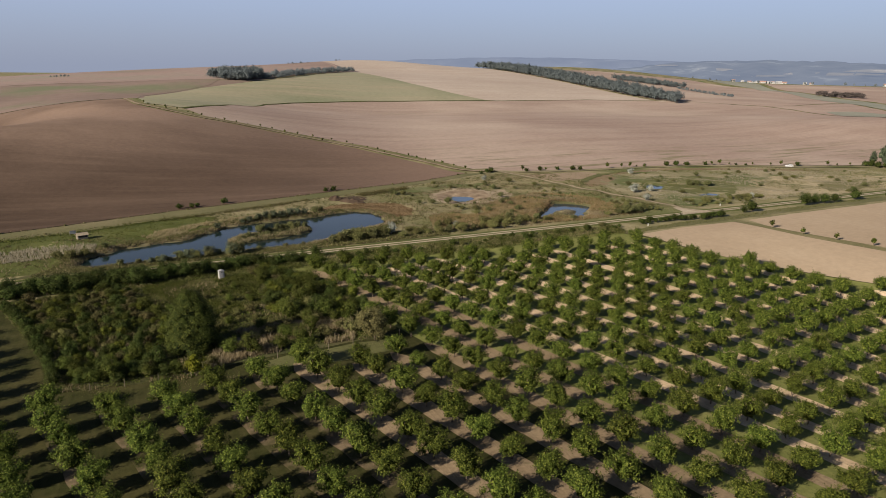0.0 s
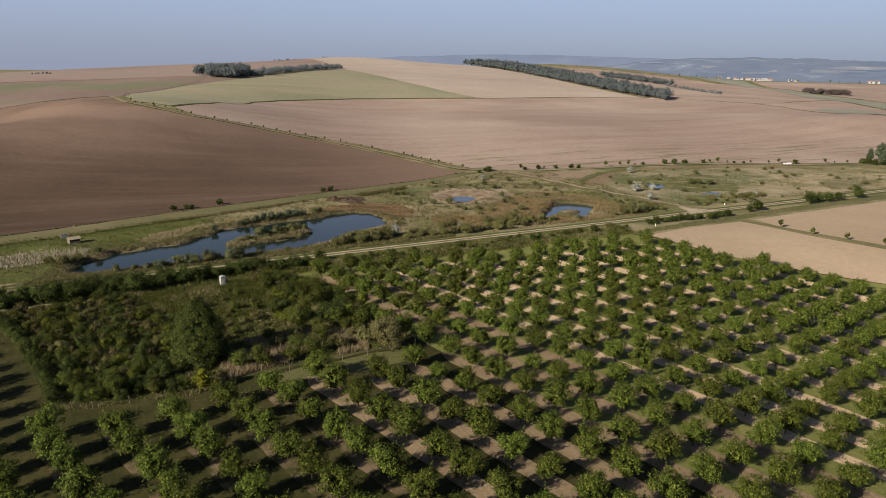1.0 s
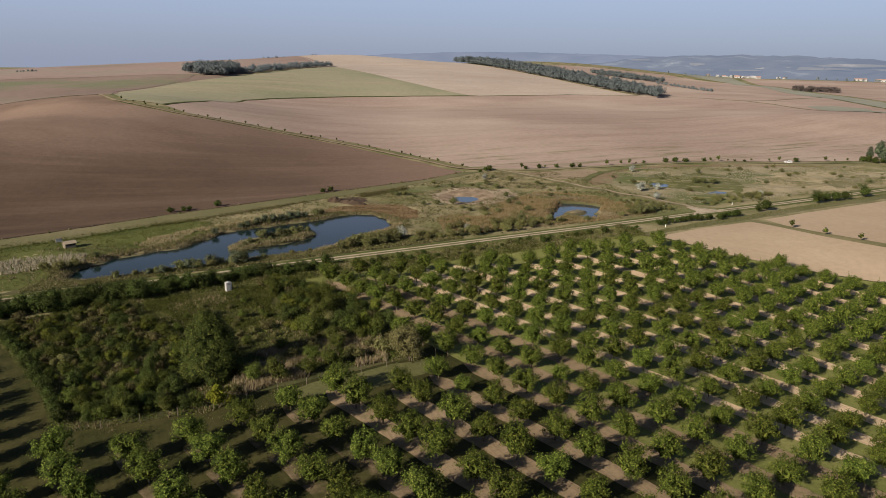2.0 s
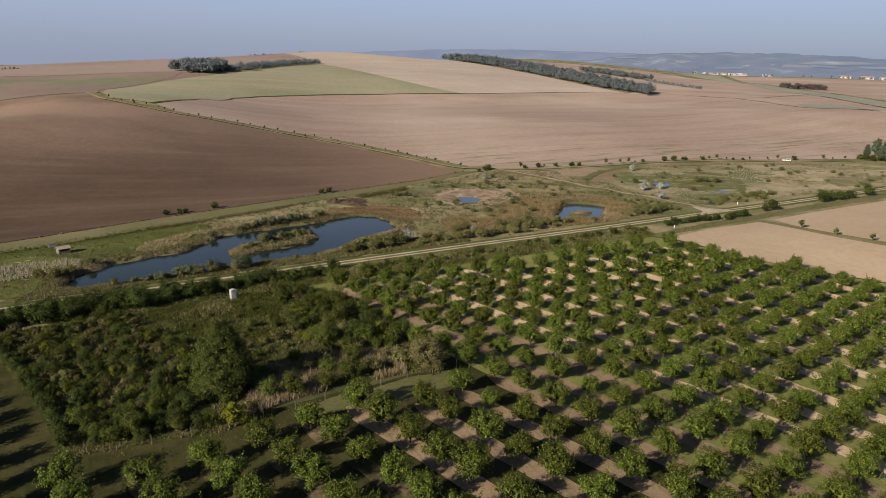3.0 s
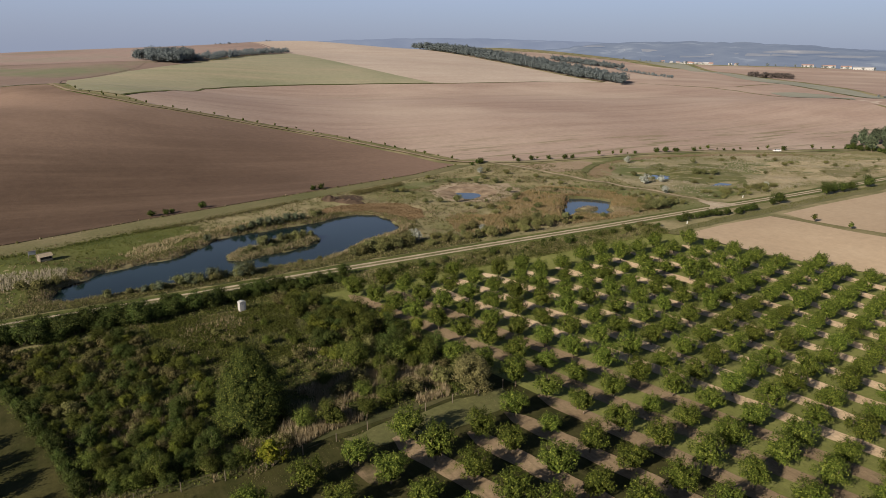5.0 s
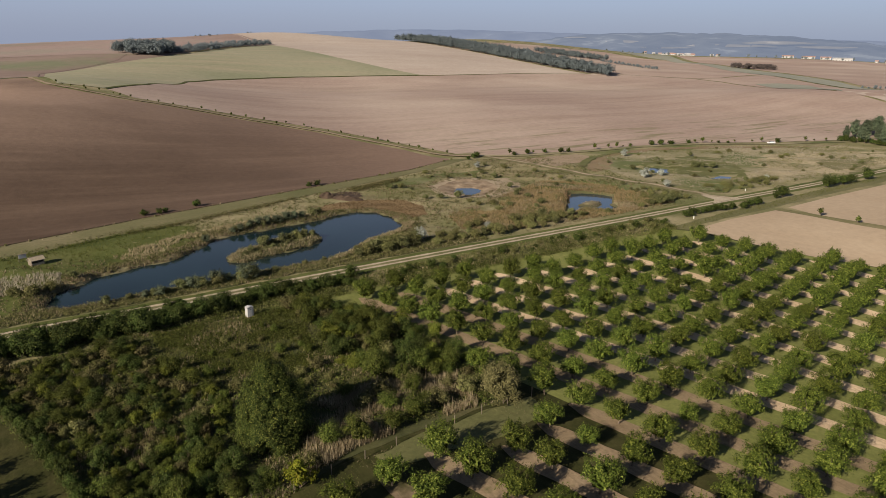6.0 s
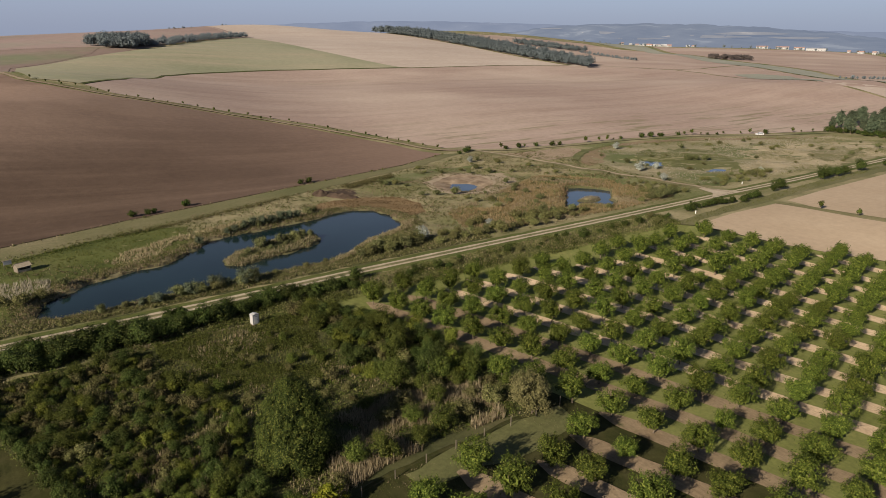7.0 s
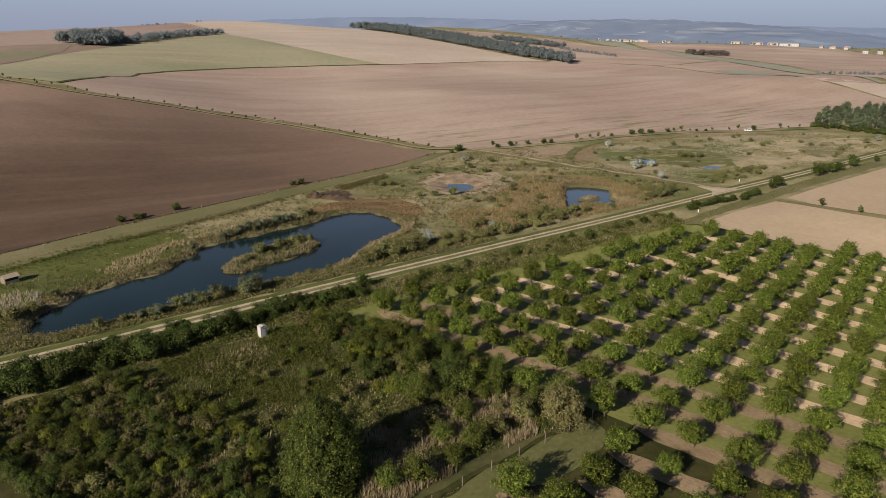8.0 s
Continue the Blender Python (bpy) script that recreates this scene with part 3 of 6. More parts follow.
cover("verge_green", [(112, 155), (124, 157.6), (150, 161), (172, 163), (200, 166), (256, 170), (256, 164), (196, 160.4), (172, 158.2), (150, 157), (132, 156), (126, 152)], M["headland"], 0.05, 6, "fresh green grass verge along the track", "verge", 0.4)
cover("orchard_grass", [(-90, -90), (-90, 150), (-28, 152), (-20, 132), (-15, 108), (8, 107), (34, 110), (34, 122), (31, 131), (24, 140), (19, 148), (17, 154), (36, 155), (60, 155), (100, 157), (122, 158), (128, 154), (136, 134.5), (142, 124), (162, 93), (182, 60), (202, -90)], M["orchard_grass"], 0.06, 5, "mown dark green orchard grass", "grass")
cover("orchard_grass_dry", [(27.2, 155), (43.5, 92), (62.2, 20), (80, -48), (91, -90), (200, -90), (180, 60), (160, 93), (141, 124), (135, 134), (127, 153.2), (122, 158), (100, 157), (60, 155)], M["orchard_grass_dry"], 0.10, 5, "olive grass between the eastern orchard rows, lightened as if sunlit", "grass")
cover("fence_lane", [(14, 100.4), (20, 100.2), (24.5, 99.4), (29, 99.4), (34, 100.8), (37, 103), (37, 105.6), (30, 105.2), (20, 104.6), (13, 103.6)], M["sedge"], 0.12, 2, "worn olive grass lane beside the scrub fence", "grass", 0.5)
cover("glade_path", [(-8, 144.2), (0.9, 147), (6.2, 148.8), (11.9, 151.6), (16.4, 154.2), (24, 155), (24, 153.2), (19.6, 151.4), (12, 149.4), (6.2, 146.8), (0.9, 145), (-8, 142.4)], M["lush"], 0.10, 3, "bright green mown grass path past the hut", "path", 0.3)
cover("pond_bank", [(-30, 167.2), (0, 168), (33, 169.8), (76, 171.4), (78, 176), (62, 180), (50, 182), (42, 178), (30, 175.4), (10, 173), (-8, 172.2), (-24, 172)], M["herb_floor"], 0.06, 4, "rank olive grass between track and pond", "grass", 0.8)
cover("lush_bank", [(-90, 168), (-26, 170), (-20, 176), (-16, 188), (-4, 194), (8, 196), (14, 203), (16, 212), (18, 219), (10, 224), (-3, 220), (-22, 213.5), (-44, 209), (-90, 203)], M["lush"], 0.06, 3, "lush green grass above the pond", "grass", 0.8)
cover("headland", [(-90, 198), (-39, 206), (-19, 211.5), (-2.8, 218.4), (16.8, 224.2), (36, 231.4), (51.6, 238), (75, 246.4), (112, 260.5), (140, 275), (131, 276.5), (105, 263.5), (65, 251.5), (33, 241.5), (5, 232.5), (-18.5, 223.5), (-39, 216.5), (-90, 207.5)], M["headland"], 0.1, 4, "mown olive grass headland along the ploughed field", "grass", 0.6)
cover("dug_patch", [(61, 237.5), (66.4, 239.8), (72, 236.4), (69.6, 230.4), (65.5, 226.6), (62.4, 230.4)], M["bank_soil"], 0.12, 1.5, "freshly dug dark brown earth beside the headland", "earth", 0.5)
RUST_SHORE = [(50, 217.5), (58, 217), (66, 215), (69.8, 208), (70.4, 199), (76, 201), (80, 210), (77, 221), (66, 226), (56, 225), (49, 221)]
cover("rust_shore", RUST_SHORE, M["rust_shore"], 0.05, 2, "rust brown drying pond shore", "shore", 0.6)
cover("sand_ring", [(92.8, 230), (104.5, 241), (114, 241), (121, 235), (127.5, 233), (123.5, 221), (113.5, 211), (104, 208.5), (97, 213), (93, 222)], M["worn_earth"], 0.045, 2, "pale dry sand round the shrinking pool", "sand", 1.4)
cover("mud_ring", [(96, 229), (103, 235.5), (111.8, 238), (117, 232), (116, 224), (110.6, 217.5), (103, 213.8), (97, 216), (95, 223)], M["mud"], 0.09, 2, "bare brown mud round a shrinking pool", "mud", 0.7)
cover("dry_meadow_east", [(171, 180), (210, 181), (250, 183), (300, 187), (318, 206), (306, 224), (262, 242), (228, 253), (192, 248), (172, 236), (166, 210)], M["dry_meadow"], 0.06, 4, "straw coloured dry grassland in the marsh", "grass", 1.6)
cover("dry_meadow_west", [(82, 238), (96, 240), (118, 243), (128, 250), (112, 252), (90, 246)], M["dry_meadow"], 0.06, 3, "straw coloured grass behind the pool", "grass", 1.2)
ribbon("brown_band", [(182, 246), (200, 255), (228, 257), (258, 248), (290, 232), (322, 222)], 7.0, M["brown_rough"], 0.08, 3, "dark brown withered weeds below the road", "weeds", ragged=1.6, taper=True)
cover("straw_slope", [(240, 219), (263, 222), (277, 217), (303, 211), (312, 200), (286, 182), (262, 180), (245, 180), (225, 186), (205, 182), (210, 196), (226, 200)], M["straw_ground"], 0.10, 3, "pale straw slope in the upper marsh", "grass", 2.2)
cover("wet_hollow", [(205, 242), (215, 236), (228, 234), (233, 224), (219, 204), (206, 194), (192, 195), (190, 203), (186, 212), (184, 222), (195, 232)], M["sedge"], 0.09, 3, "dark green sedge hollow round the marsh pools", "grass", 1.8)
cover("sedge_patch", [(253, 197), (277, 206), (292, 202), (284, 189), (262, 183.5), (248, 185.5)], M["mown"], 0.14, 3, "olive sedge patch on the straw slope", "grass", 1.6)
cover("bare_crescent", [(162, 226), (168, 236), (181, 247.5), (191, 252), (188, 243), (174, 230)], M["brown_rough"], 0.12, 3, "dark bare crescent of earth in the marsh", "earth", 0.9)
ribbon("crescent_rim", [(159, 227), (167, 238.5), (181, 250), (196, 256), (211, 258.5)], 3.4, M["sedge"], 0.16, 2, "green grass rim round the bare crescent", "grass", ragged=0.5, taper=True)
cover("brown_plot", [(153.5, 264), (186, 263), (188, 257), (178.5, 247), (158, 243)], M["fallow"], 0.08, 4, "small rough tan fallow plot", "field", 0.5)

TRACK = [(-140, 158), (-60, 161.5), (-22, 163.8), (1.3, 164.6), (33, 166.4), (76, 168), (116, 169.2), (163, 171.2), (203, 172.2), (283, 176.2), (420, 184)]
ribbon("track_verge", TRACK, 6.2, M["lush"], 0.05, 3, "short green grass beside the farm track", "verge", ragged=0.5)
ribbon("track_crown", TRACK, 0.9, M["mown"], 0.08, 1.5, "trodden brown middle of the farm track", "track", 0.0, 0.25)
ribbon("track_rut", TRACK, 0.85, M["gravel"], 0.10, 1.5, "pale gravel wheel rut of the farm track", "track", 0.95, 0.12)
ribbon("track_rut", TRACK, 0.85, M["gravel"], 0.10, 1.5, "pale gravel wheel rut of the farm track", "track", -0.95, 0.12)
CROSS = [(147, 279), (149, 272), (151.6, 262), (155, 240), (158.6, 218.5), (163, 200), (165.4, 185), (165.5, 178), (168, 172)]
ribbon("cross_track", CROSS, 5.0, M["mown"], 0.08, 3, "grassy edge of the cross track", "track", ragged=0.4)
ribbon("cross_track_rut", CROSS, 1.5, M["worn_earth"], 0.14, 2, "worn earth wheel line of the cross track", "track", 0.6, 0.3)
cover("track_junction", [(158, 170.5), (172, 171), (169, 175), (166.5, 180), (164, 180), (162.5, 174)], M["gravel"], 0.13, 3, "gravelled corner where the two tracks meet", "track", 0.2)
FIELD_ROAD = [(147, 279), (160, 271), (190, 267.5), (228, 265.5), (261, 258.5), (293, 241.5), (331, 229.5), (420, 232)]
ribbon("field_road", FIELD_ROAD, 4.0, M["dry_meadow"], 0.24, 3, "unpaved road along the far field edge", "road", ragged=0.3)
ribbon("field_lane", [(168, 156), (170, 146), (172.5, 134), (177.5, 116), (182.5, 90), (189, 50), (204, -90)], 3.6, M["mown"], 0.12, 3, "grass lane between the stubble fields", "lane", ragged=0.3)

for name, poly, level, mat, label in (("pond_water", BIG_POND, -0.6, "pond_water", "still dark blue pond water with an island"), ("reed_pond_water", REED_POND, -1.0, "small_water", "blue pond water ringed by reeds"),
                                      ("mud_pool_water", MUD_POND, -0.5, "small_water", "shallow pool inside bare mud"), ("high_pool_water", HIGH_POND, -0.5, "small_water", "small blue marsh pool"),
                                      ("low_pool_water", LOW_POND, -0.35, "small_water", "thin strip of marsh water")):
    cx, cy = np.mean(poly, 0)
    big = []
    for x, y in poly:
        r = math.hypot(x - cx, y - cy)
        big.append((x + (x - cx) / r * 1.6, y + (y - cy) / r * 1.6))
    bm = bmesh.new()
    bm.faces.new([bm.verts.new((x, y, level)) for x, y in big])
    bmesh.ops.triangulate(bm, faces=bm.faces[:])
    for f in bm.faces:
        if f.normal.z < 0:
            f.normal_flip()
    tagged(part(name, bm, None, mat=M[mat]), label, "water", kind="structure")

# ---- wooded hills in the distance ----
def ridge(name, mat, dist, az0, az1, heights, depth, label, seed):
    az = np.radians(np.linspace(az0, az1, 140))
    top = np.interp(np.linspace(0, 1, 140), np.linspace(0, 1, len(heights)), heights)
    top = top + 3.0 * wobble(az * 900, az * 0, 9.0, seed) + 1.5 * wobble(az * 900, az * 0, 2.0, seed + 3)
    rows = []
    for k, s in enumerate((0.0, 0.25, 0.5, 0.75, 1.0, 1.3)):
        r = dist + depth * (s - 1) + 60 * wobble(az * 500, az * 0 + s * 30, 8.0, seed)
        rows.append(np.stack([r * np.sin(az), r * np.cos(az), np.where(s > 1, top * 0.6, top * smooth(np.array(s)) - 6 * (s == 0))], -1))
    v = np.stack(rows).reshape(-1, 3)
    return tagged(new(name, mesh_of(name, v, grid_faces(140, 6), mat, True)), label, "hill", kind="structure")


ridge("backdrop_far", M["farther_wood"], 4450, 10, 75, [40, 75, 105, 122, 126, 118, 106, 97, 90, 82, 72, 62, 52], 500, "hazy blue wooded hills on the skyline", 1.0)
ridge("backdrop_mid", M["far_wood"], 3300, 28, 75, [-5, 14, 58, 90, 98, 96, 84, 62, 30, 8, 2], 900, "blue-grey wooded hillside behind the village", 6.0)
def far_patch(az, el_r, along, deep, turn):
    """A field on the wooded hillside, lying on its slope."""
    a = radians(az)
    c = Vector((el_r * math.sin(a), el_r * math.cos(a), 0))
    side, back = Vector((math.cos(a), -math.sin(a), 0)), Vector((math.sin(a), math.cos(a), 0))
    bm = bmesh.new()
    vs = []
    for k in range(18):
        t = k / 18 * 2 * math.pi
        p = c + side * along * math.cos(t) * (1 + 0.2 * math.sin(3 * t + turn)) + back * deep * math.sin(t)
        s = max(0.0, (p.length - 2400) / 900)
        vs.append(bm.verts.new((p.x, p.y, 88 * float(smooth(np.array(s))) + 5)))
    bm.faces.new(vs)
    for f in bm.faces:
        if f.normal.z < 0:
            f.normal_flip()
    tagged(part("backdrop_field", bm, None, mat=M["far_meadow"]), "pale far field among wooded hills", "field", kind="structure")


for az, r, along, deep, turn in ((44.5, 2900, 60, 40, 0), (52, 2820, 150, 35, 2), (47.5, 2760, 90, 22, 1), (55.5, 2900, 120, 40, 3), (58.5, 2800, 90, 26, 0.5), (41, 3020, 45, 22, 4)):
    far_patch(az, r, along, deep, turn)

# ---- plants ----
def leaf_sprays(rng, pos, face, size, narrow=0.54):
    """Drooping leaf sprays: a broad base and a tip, one face each."""
    n = len(pos)
    face = face / (np.linalg.norm(face, axis=1)[:, None] + 1e-9)
    t = np.cross(face, rng.normal(size=(n, 3)))
    t /= np.linalg.norm(t, axis=1)[:, None] + 1e-9
    b = np.cross(face, t)
    s = np.asarray(size)[:, None]
    v = np.stack([pos - t * s * 0.4 + b * s * narrow * 0.5, pos - t * s * 0.4 - b * s * narrow * 0.5, pos + t * s * 0.6 - face * s * 0.14], 1)
    return v.reshape(-1, 3), np.arange(n * 3).reshape(n, 3)


def crown_points(rng, radius, height, base, clumps, leaves, lobes=0.28, taper=0.0, spread=0.17, fill=0.55):
    """Leaf places and facings of a clumped crown with an uneven outline."""
    ld = rng.normal(size=(7, 3))
    ld /= np.linalg.norm(ld, axis=1)[:, None]
    d = rng.normal(size=(clumps, 3))
    d /= np.linalg.norm(d, axis=1)[:, None]
    d[:, 2] = np.where(d[:, 2] < -0.35, -d[:, 2], d[:, 2])
    bulge = 1 + lobes * (np.max(d @ ld.T, 1) - 0.65) * 2.2
    r = (fill + (1 - fill) * rng.random(clumps) ** 0.6) * bulge
    c = d * r[:, None]
    if taper:
        c[:, :2] *= (1 - taper * (c[:, 2:3] * 0.5 + 0.5))
    c = c * (radius, radius, height * 0.5) + (0, 0, base + height * 0.5)
    k = rng.integers(0, clumps, leaves)
    off = rng.normal(size=(leaves, 3)) * (spread * radius)
    off[:, 2] *= 0.8
    pos = c[k] + off
    mid = np.array((0, 0, base + height * 0.4))
    face = (pos - mid) / radius + off / (spread * radius) * 0.5 + (0, 0, 0.35) + rng.normal(size=(leaves, 3)) * 0.7
    return pos, face, c


def tube(a, b, ra, rb, sides=5, bend=None):
    a, b = np.array(a, float), np.array(b, float)
    mid = (a + b) / 2 + (np.zeros(3) if bend is None else bend)
    rows = []
    for p, r in ((a, ra), (mid, (ra + rb) / 2), (b, rb)):
        ang = np.arange(sides) * 2 * math.pi / sides
        ax = (b - a) / (np.linalg.norm(b - a) + 1e-9)
        u = np.cross(ax, (0.3, 1, 0.2))
        u /= np.linalg.norm(u)
        w = np.cross(ax, u)
        rows.append(p + r * (np.cos(ang)[:, None] * u + np.sin(ang)[:, None] * w))
    v = np.concatenate(rows)
    f = [[k * sides + i, k * sides + (i + 1) % sides, (k + 1) * sides + (i + 1) % sides, (k + 1) * sides + i] for k in range(2) for i in range(sides)]
    return v, np.array(f)


def joined(parts):
    vs, fs, n = [], [], 0
    for v, f in parts:
        vs.append(v)
        fs.append(np.asarray(f) + n)
        n += len(v)
    return np.concatenate(vs), np.concatenate(fs)


def trunk_parts(rng, stem, thick, tips):
    top = (rng.normal() * 0.1, rng.normal() * 0.1, stem)
    out = [tube((0, 0, -0.15), top, thick, thick * 0.75, 6)]
    for p in tips:
        out.append(tube(top, p, thick * 0.5, thick * 0.14, 4, rng.normal(size=3) * 0.08))
    return out


def tree_kind(name, seed, mat, label, category, group, radius, height, base, clumps, leaves, size, stem=0.0, thick=0.1, limbs=6, shoots=0, **shape):
    """A tree or bush standing at the origin: an empty with a trunk and a crown."""
    rng = np.random.default_rng(seed)
    pos, face, c = crown_points(rng, radius, height, base, clumps, leaves, **shape)
    keep = pos[:, 2] > 0.05
    pos, face = pos[keep], face[keep]
    grain = size * rng.uniform(0.6, 1.35, len(pos))
    if shoots:
        start = c[rng.permutation(len(c))[:shoots]]
        aim = (start - (0, 0, base + height * 0.3)) / radius + (0, 0, 0.7) + rng.normal(size=(shoots, 3)) * 0.25
        aim /= np.linalg.norm(aim, axis=1)[:, None]
        step = np.linspace(0.1, 1.0, 10)[None, :, None] * rng.uniform(0.5, 1.0, (shoots, 1, 1))
        twig = (start[:, None] + aim[:, None] * step + rng.normal(size=(shoots, 10, 3)) * 0.06).reshape(-1, 3)
        pos, face, grain = np.concatenate([pos, twig]), np.concatenate([face, rng.normal(size=(len(twig), 3)) + (0, 0, 0.3)]), np.concatenate([grain, np.full(len(twig), size * 0.95)])
    n = leaves // 5
    inner = rng.normal(size=(n, 3))
    inner = inner / np.linalg.norm(inner, axis=1)[:, None] * rng.random((n, 1)) ** 0.4 * (radius * 0.72, radius * 0.72, height * 0.36) + (0, 0, base + height * 0.5)
    pos, face, grain = np.concatenate([pos, inner]), np.concatenate([face, rng.normal(size=(n, 3))]), np.concatenate([grain, np.full(n, size * 2.5)])
    v, f = leaf_sprays(rng, pos, face, grain)
    root = new(name)
    root.empty_display_size = 0.2
    tagged(root, label, category, group)
    part("crown", mesh_of("crown", v, f, M[mat]), root)
    tips = c[rng.permutation(len(c))[:limbs]] * (0.85, 0.85, 0.95)
    tv, tf = joined(trunk_parts(rng, max(stem, 0.15), thick, tips))
    part("trunk", mesh_of("trunk", tv, tf, M["bark"], True), root)
    return root


def plant(kinds, rng, x, y, scale, stretch=1.0, label="", group=""):
    src = kinds[int(rng.integers(len(kinds)))]
    z = float(land(np.array(x), np.array(y)))
    m = Matrix.LocRotScale((x, y, z), Euler((rng.normal() * 0.04, rng.normal() * 0.04, rng.uniform(0, 6.28))), (scale, scale, scale * stretch))
    ob = copy_thing(src, m)
    return tagged(ob, label, "", group)


KINDS = []


def kinds_of(count, name, seed, *args, **shape):
    made = [tree_kind(name, seed + k, *args, **shape) for k in range(count)]
    KINDS.extend(made)
    return made


orchard_kinds = kinds_of(8, "orchard_tree", 10, "orchard_leaf", "leafy green orchard tree standing on a tilled soil strip", "tree", "orchard trees", 1.6, 3.45, 0.4, 46, 2700, 0.215, stem=0.8, thick=0.12, limbs=5, shoots=22, lobes=0.32, spread=0.155, fill=0.66, taper=-0.16)
orchard_far_kinds = kinds_of(5, "orchard_tree", 20, "orchard_leaf", "leafy green orchard tree", "tree", "", 1.68, 3.5, 0.4, 42, 1200, 0.32, stem=0.8, thick=0.12, limbs=3, shoots=12, lobes=0.3, spread=0.17, fill=0.62, taper=-0.16)
shrub_kinds = kinds_of(6, "shrub", 30, "shrub_leaf", "dense green wild shrub in the overgrown scrub", "shrub", "scrub shrubs", 1.2, 2.5, 0.0, 34, 2300, 0.14, limbs=4, lobes=0.45, spread=0.2)
straw_kinds = kinds_of(3, "shrub", 40, "olive_leaf", "olive and straw coloured wild shrub", "shrub", "scrub shrubs", 1.1, 1.8, 0.0, 22, 950, 0.20, limbs=4, lobes=0.45, spread=0.22)
brown_kinds = kinds_of(2, "shrub", 60, "brown_leaf", "brownish half-bare shrub in the scrub", "shrub", "scrub shrubs", 1.1, 2.1, 0.0, 18, 600, 0.25, limbs=6, lobes=0.4, spread=0.22)
bright_kinds = kinds_of(3, "shrub", 67, "bright_leaf", "sunlit yellow-green wild shrub in the scrub", "shrub", "scrub shrubs", 1.0, 2.1, 0.0, 26, 1500, 0.15, limbs=4, lobes=0.45, spread=0.22)
scrub_dark = kinds_of(3, "shrub", 65, "dark_leaf", "dark green wild shrub in the overgrown scrub", "shrub", "scrub shrubs", 1.2, 2.4, 0.0, 32, 2200, 0.14, limbs=4, lobes=0.45, spread=0.2)
dark_kinds = kinds_of(4, "hedge_shrub", 50, "dark_leaf", "dark green hedge shrub beside the track", "shrub", "hedge shrubs", 1.3, 2.4, 0.0, 26, 1200, 0.205, limbs=4, lobes=0.4, spread=0.2)
verge_kinds = kinds_of(3, "hedge_shrub", 46, "olive_leaf", "low olive shrub on the track's bank", "shrub", "hedge shrubs", 1.1, 1.7, 0.0, 22, 900, 0.20, limbs=4, lobes=0.45, spread=0.22)
olive_kinds = kinds_of(4, "marsh_bush", 140, "olive_leaf", "olive and straw coloured bush in the marsh", "bush", "marsh bushes", 1.15, 1.7, 0.0, 24, 1000, 0.19, limbs=4, lobes=0.45, spread=0.22)
marsh_kinds = kinds_of(3, "marsh_bush", 150, "marsh_leaf", "leafy green bush in the wet meadow", "bush", "marsh bushes", 1.2, 2.2, 0.0, 26, 1150, 0.19, limbs=4, lobes=0.45, spread=0.2)
bush_kinds = kinds_of(3, "roadside_bush", 160, "dark_leaf", "round green bush along a field edge", "bush", "field edge bushes", 1.1, 2.0, 0.0, 20, 420, 0.33, limbs=4, lobes=0.4, spread=0.2)
weed_kinds = kinds_of(2, "edge_weeds", 165, "olive_leaf", "low straw weeds on the ploughed field's edge", "weeds", "edge weeds", 1.1, 1.7, 0.0, 14, 90, 0.5, limbs=3, lobes=0.4, spread=0.22)
willow_kinds = kinds_of(2, "willow_bush", 170, "teal_leaf", "grey-green willow bush on the pond shore", "bush", "pond willows", 1.3, 2.5, 0.0, 30, 1500, 0.19, limbs=5, lobes=0.45, spread=0.18)
silver_kinds = kinds_of(2, "silver_shrub", 70, "silver_leaf", "silvery white-leaved willow shrub in the marsh", "shrub", "silver shrubs", 1.25, 2.4, 0.2, 20, 440, 0.34, limbs=6, lobes=0.45, spread=0.2)
small_kinds = kinds_of(3, "young_tree", 80, "shrub_leaf", "small young tree with a slim trunk", "tree", "young roadside trees", 0.8, 1.9, 0.7, 12, 150, 0.34, stem=0.9, thick=0.06, limbs=4, lobes=0.3)
pine_kinds = kinds_of(4, "tall_tree", 90, "corner_leaf", "tall grey-green tree at the field corner", "tree", "corner trees", 2.6, 7.6, 0.3, 44, 850, 0.7, stem=2.4, thick=0.22, limbs=9, lobes=0.5, taper=0.45)

# ---- orchard ----
SCRUB = [(-29, 150), (-27, 143), (-17.5, 116), (-15, 103.5), (3, 101.5), (12, 108.4), (37, 106), (34, 122), (34.5, 131), (32, 138), (27.5, 145), (25, 153), (0, 153.5)]
LAWN = [(-33.8, 153), (-24.8, 118), (-20.5, 101.5), (-11, 101.5), (-16, 118), (-27, 153)]
LIMIT = [(-70, 10), (-70, 149), (-29, 150), (36, 153.5), (62, 153), (84, 151), (112, 151), (124.5, 149), (132.5, 133), (137.5, 124), (146, 111), (157, 92), (172, 60), (190, 10)]


def orchard_spot(i, j):
    """The rows stand a little closer in the west and wider in the far east and north."""
    right = i + 0.06 * max(0, i - 7)
    across = np.array((6.93, 2.0)) * right if i > 0 else np.array((6.55, 1.68)) * i
    along = np.array((1.57, -5.29)) * j if j > 0 else np.array((1.68, -5.22)) * j
    return np.array((20.5, 94.1)) + across + along


rng = np.random.default_rng(5)
spots = []
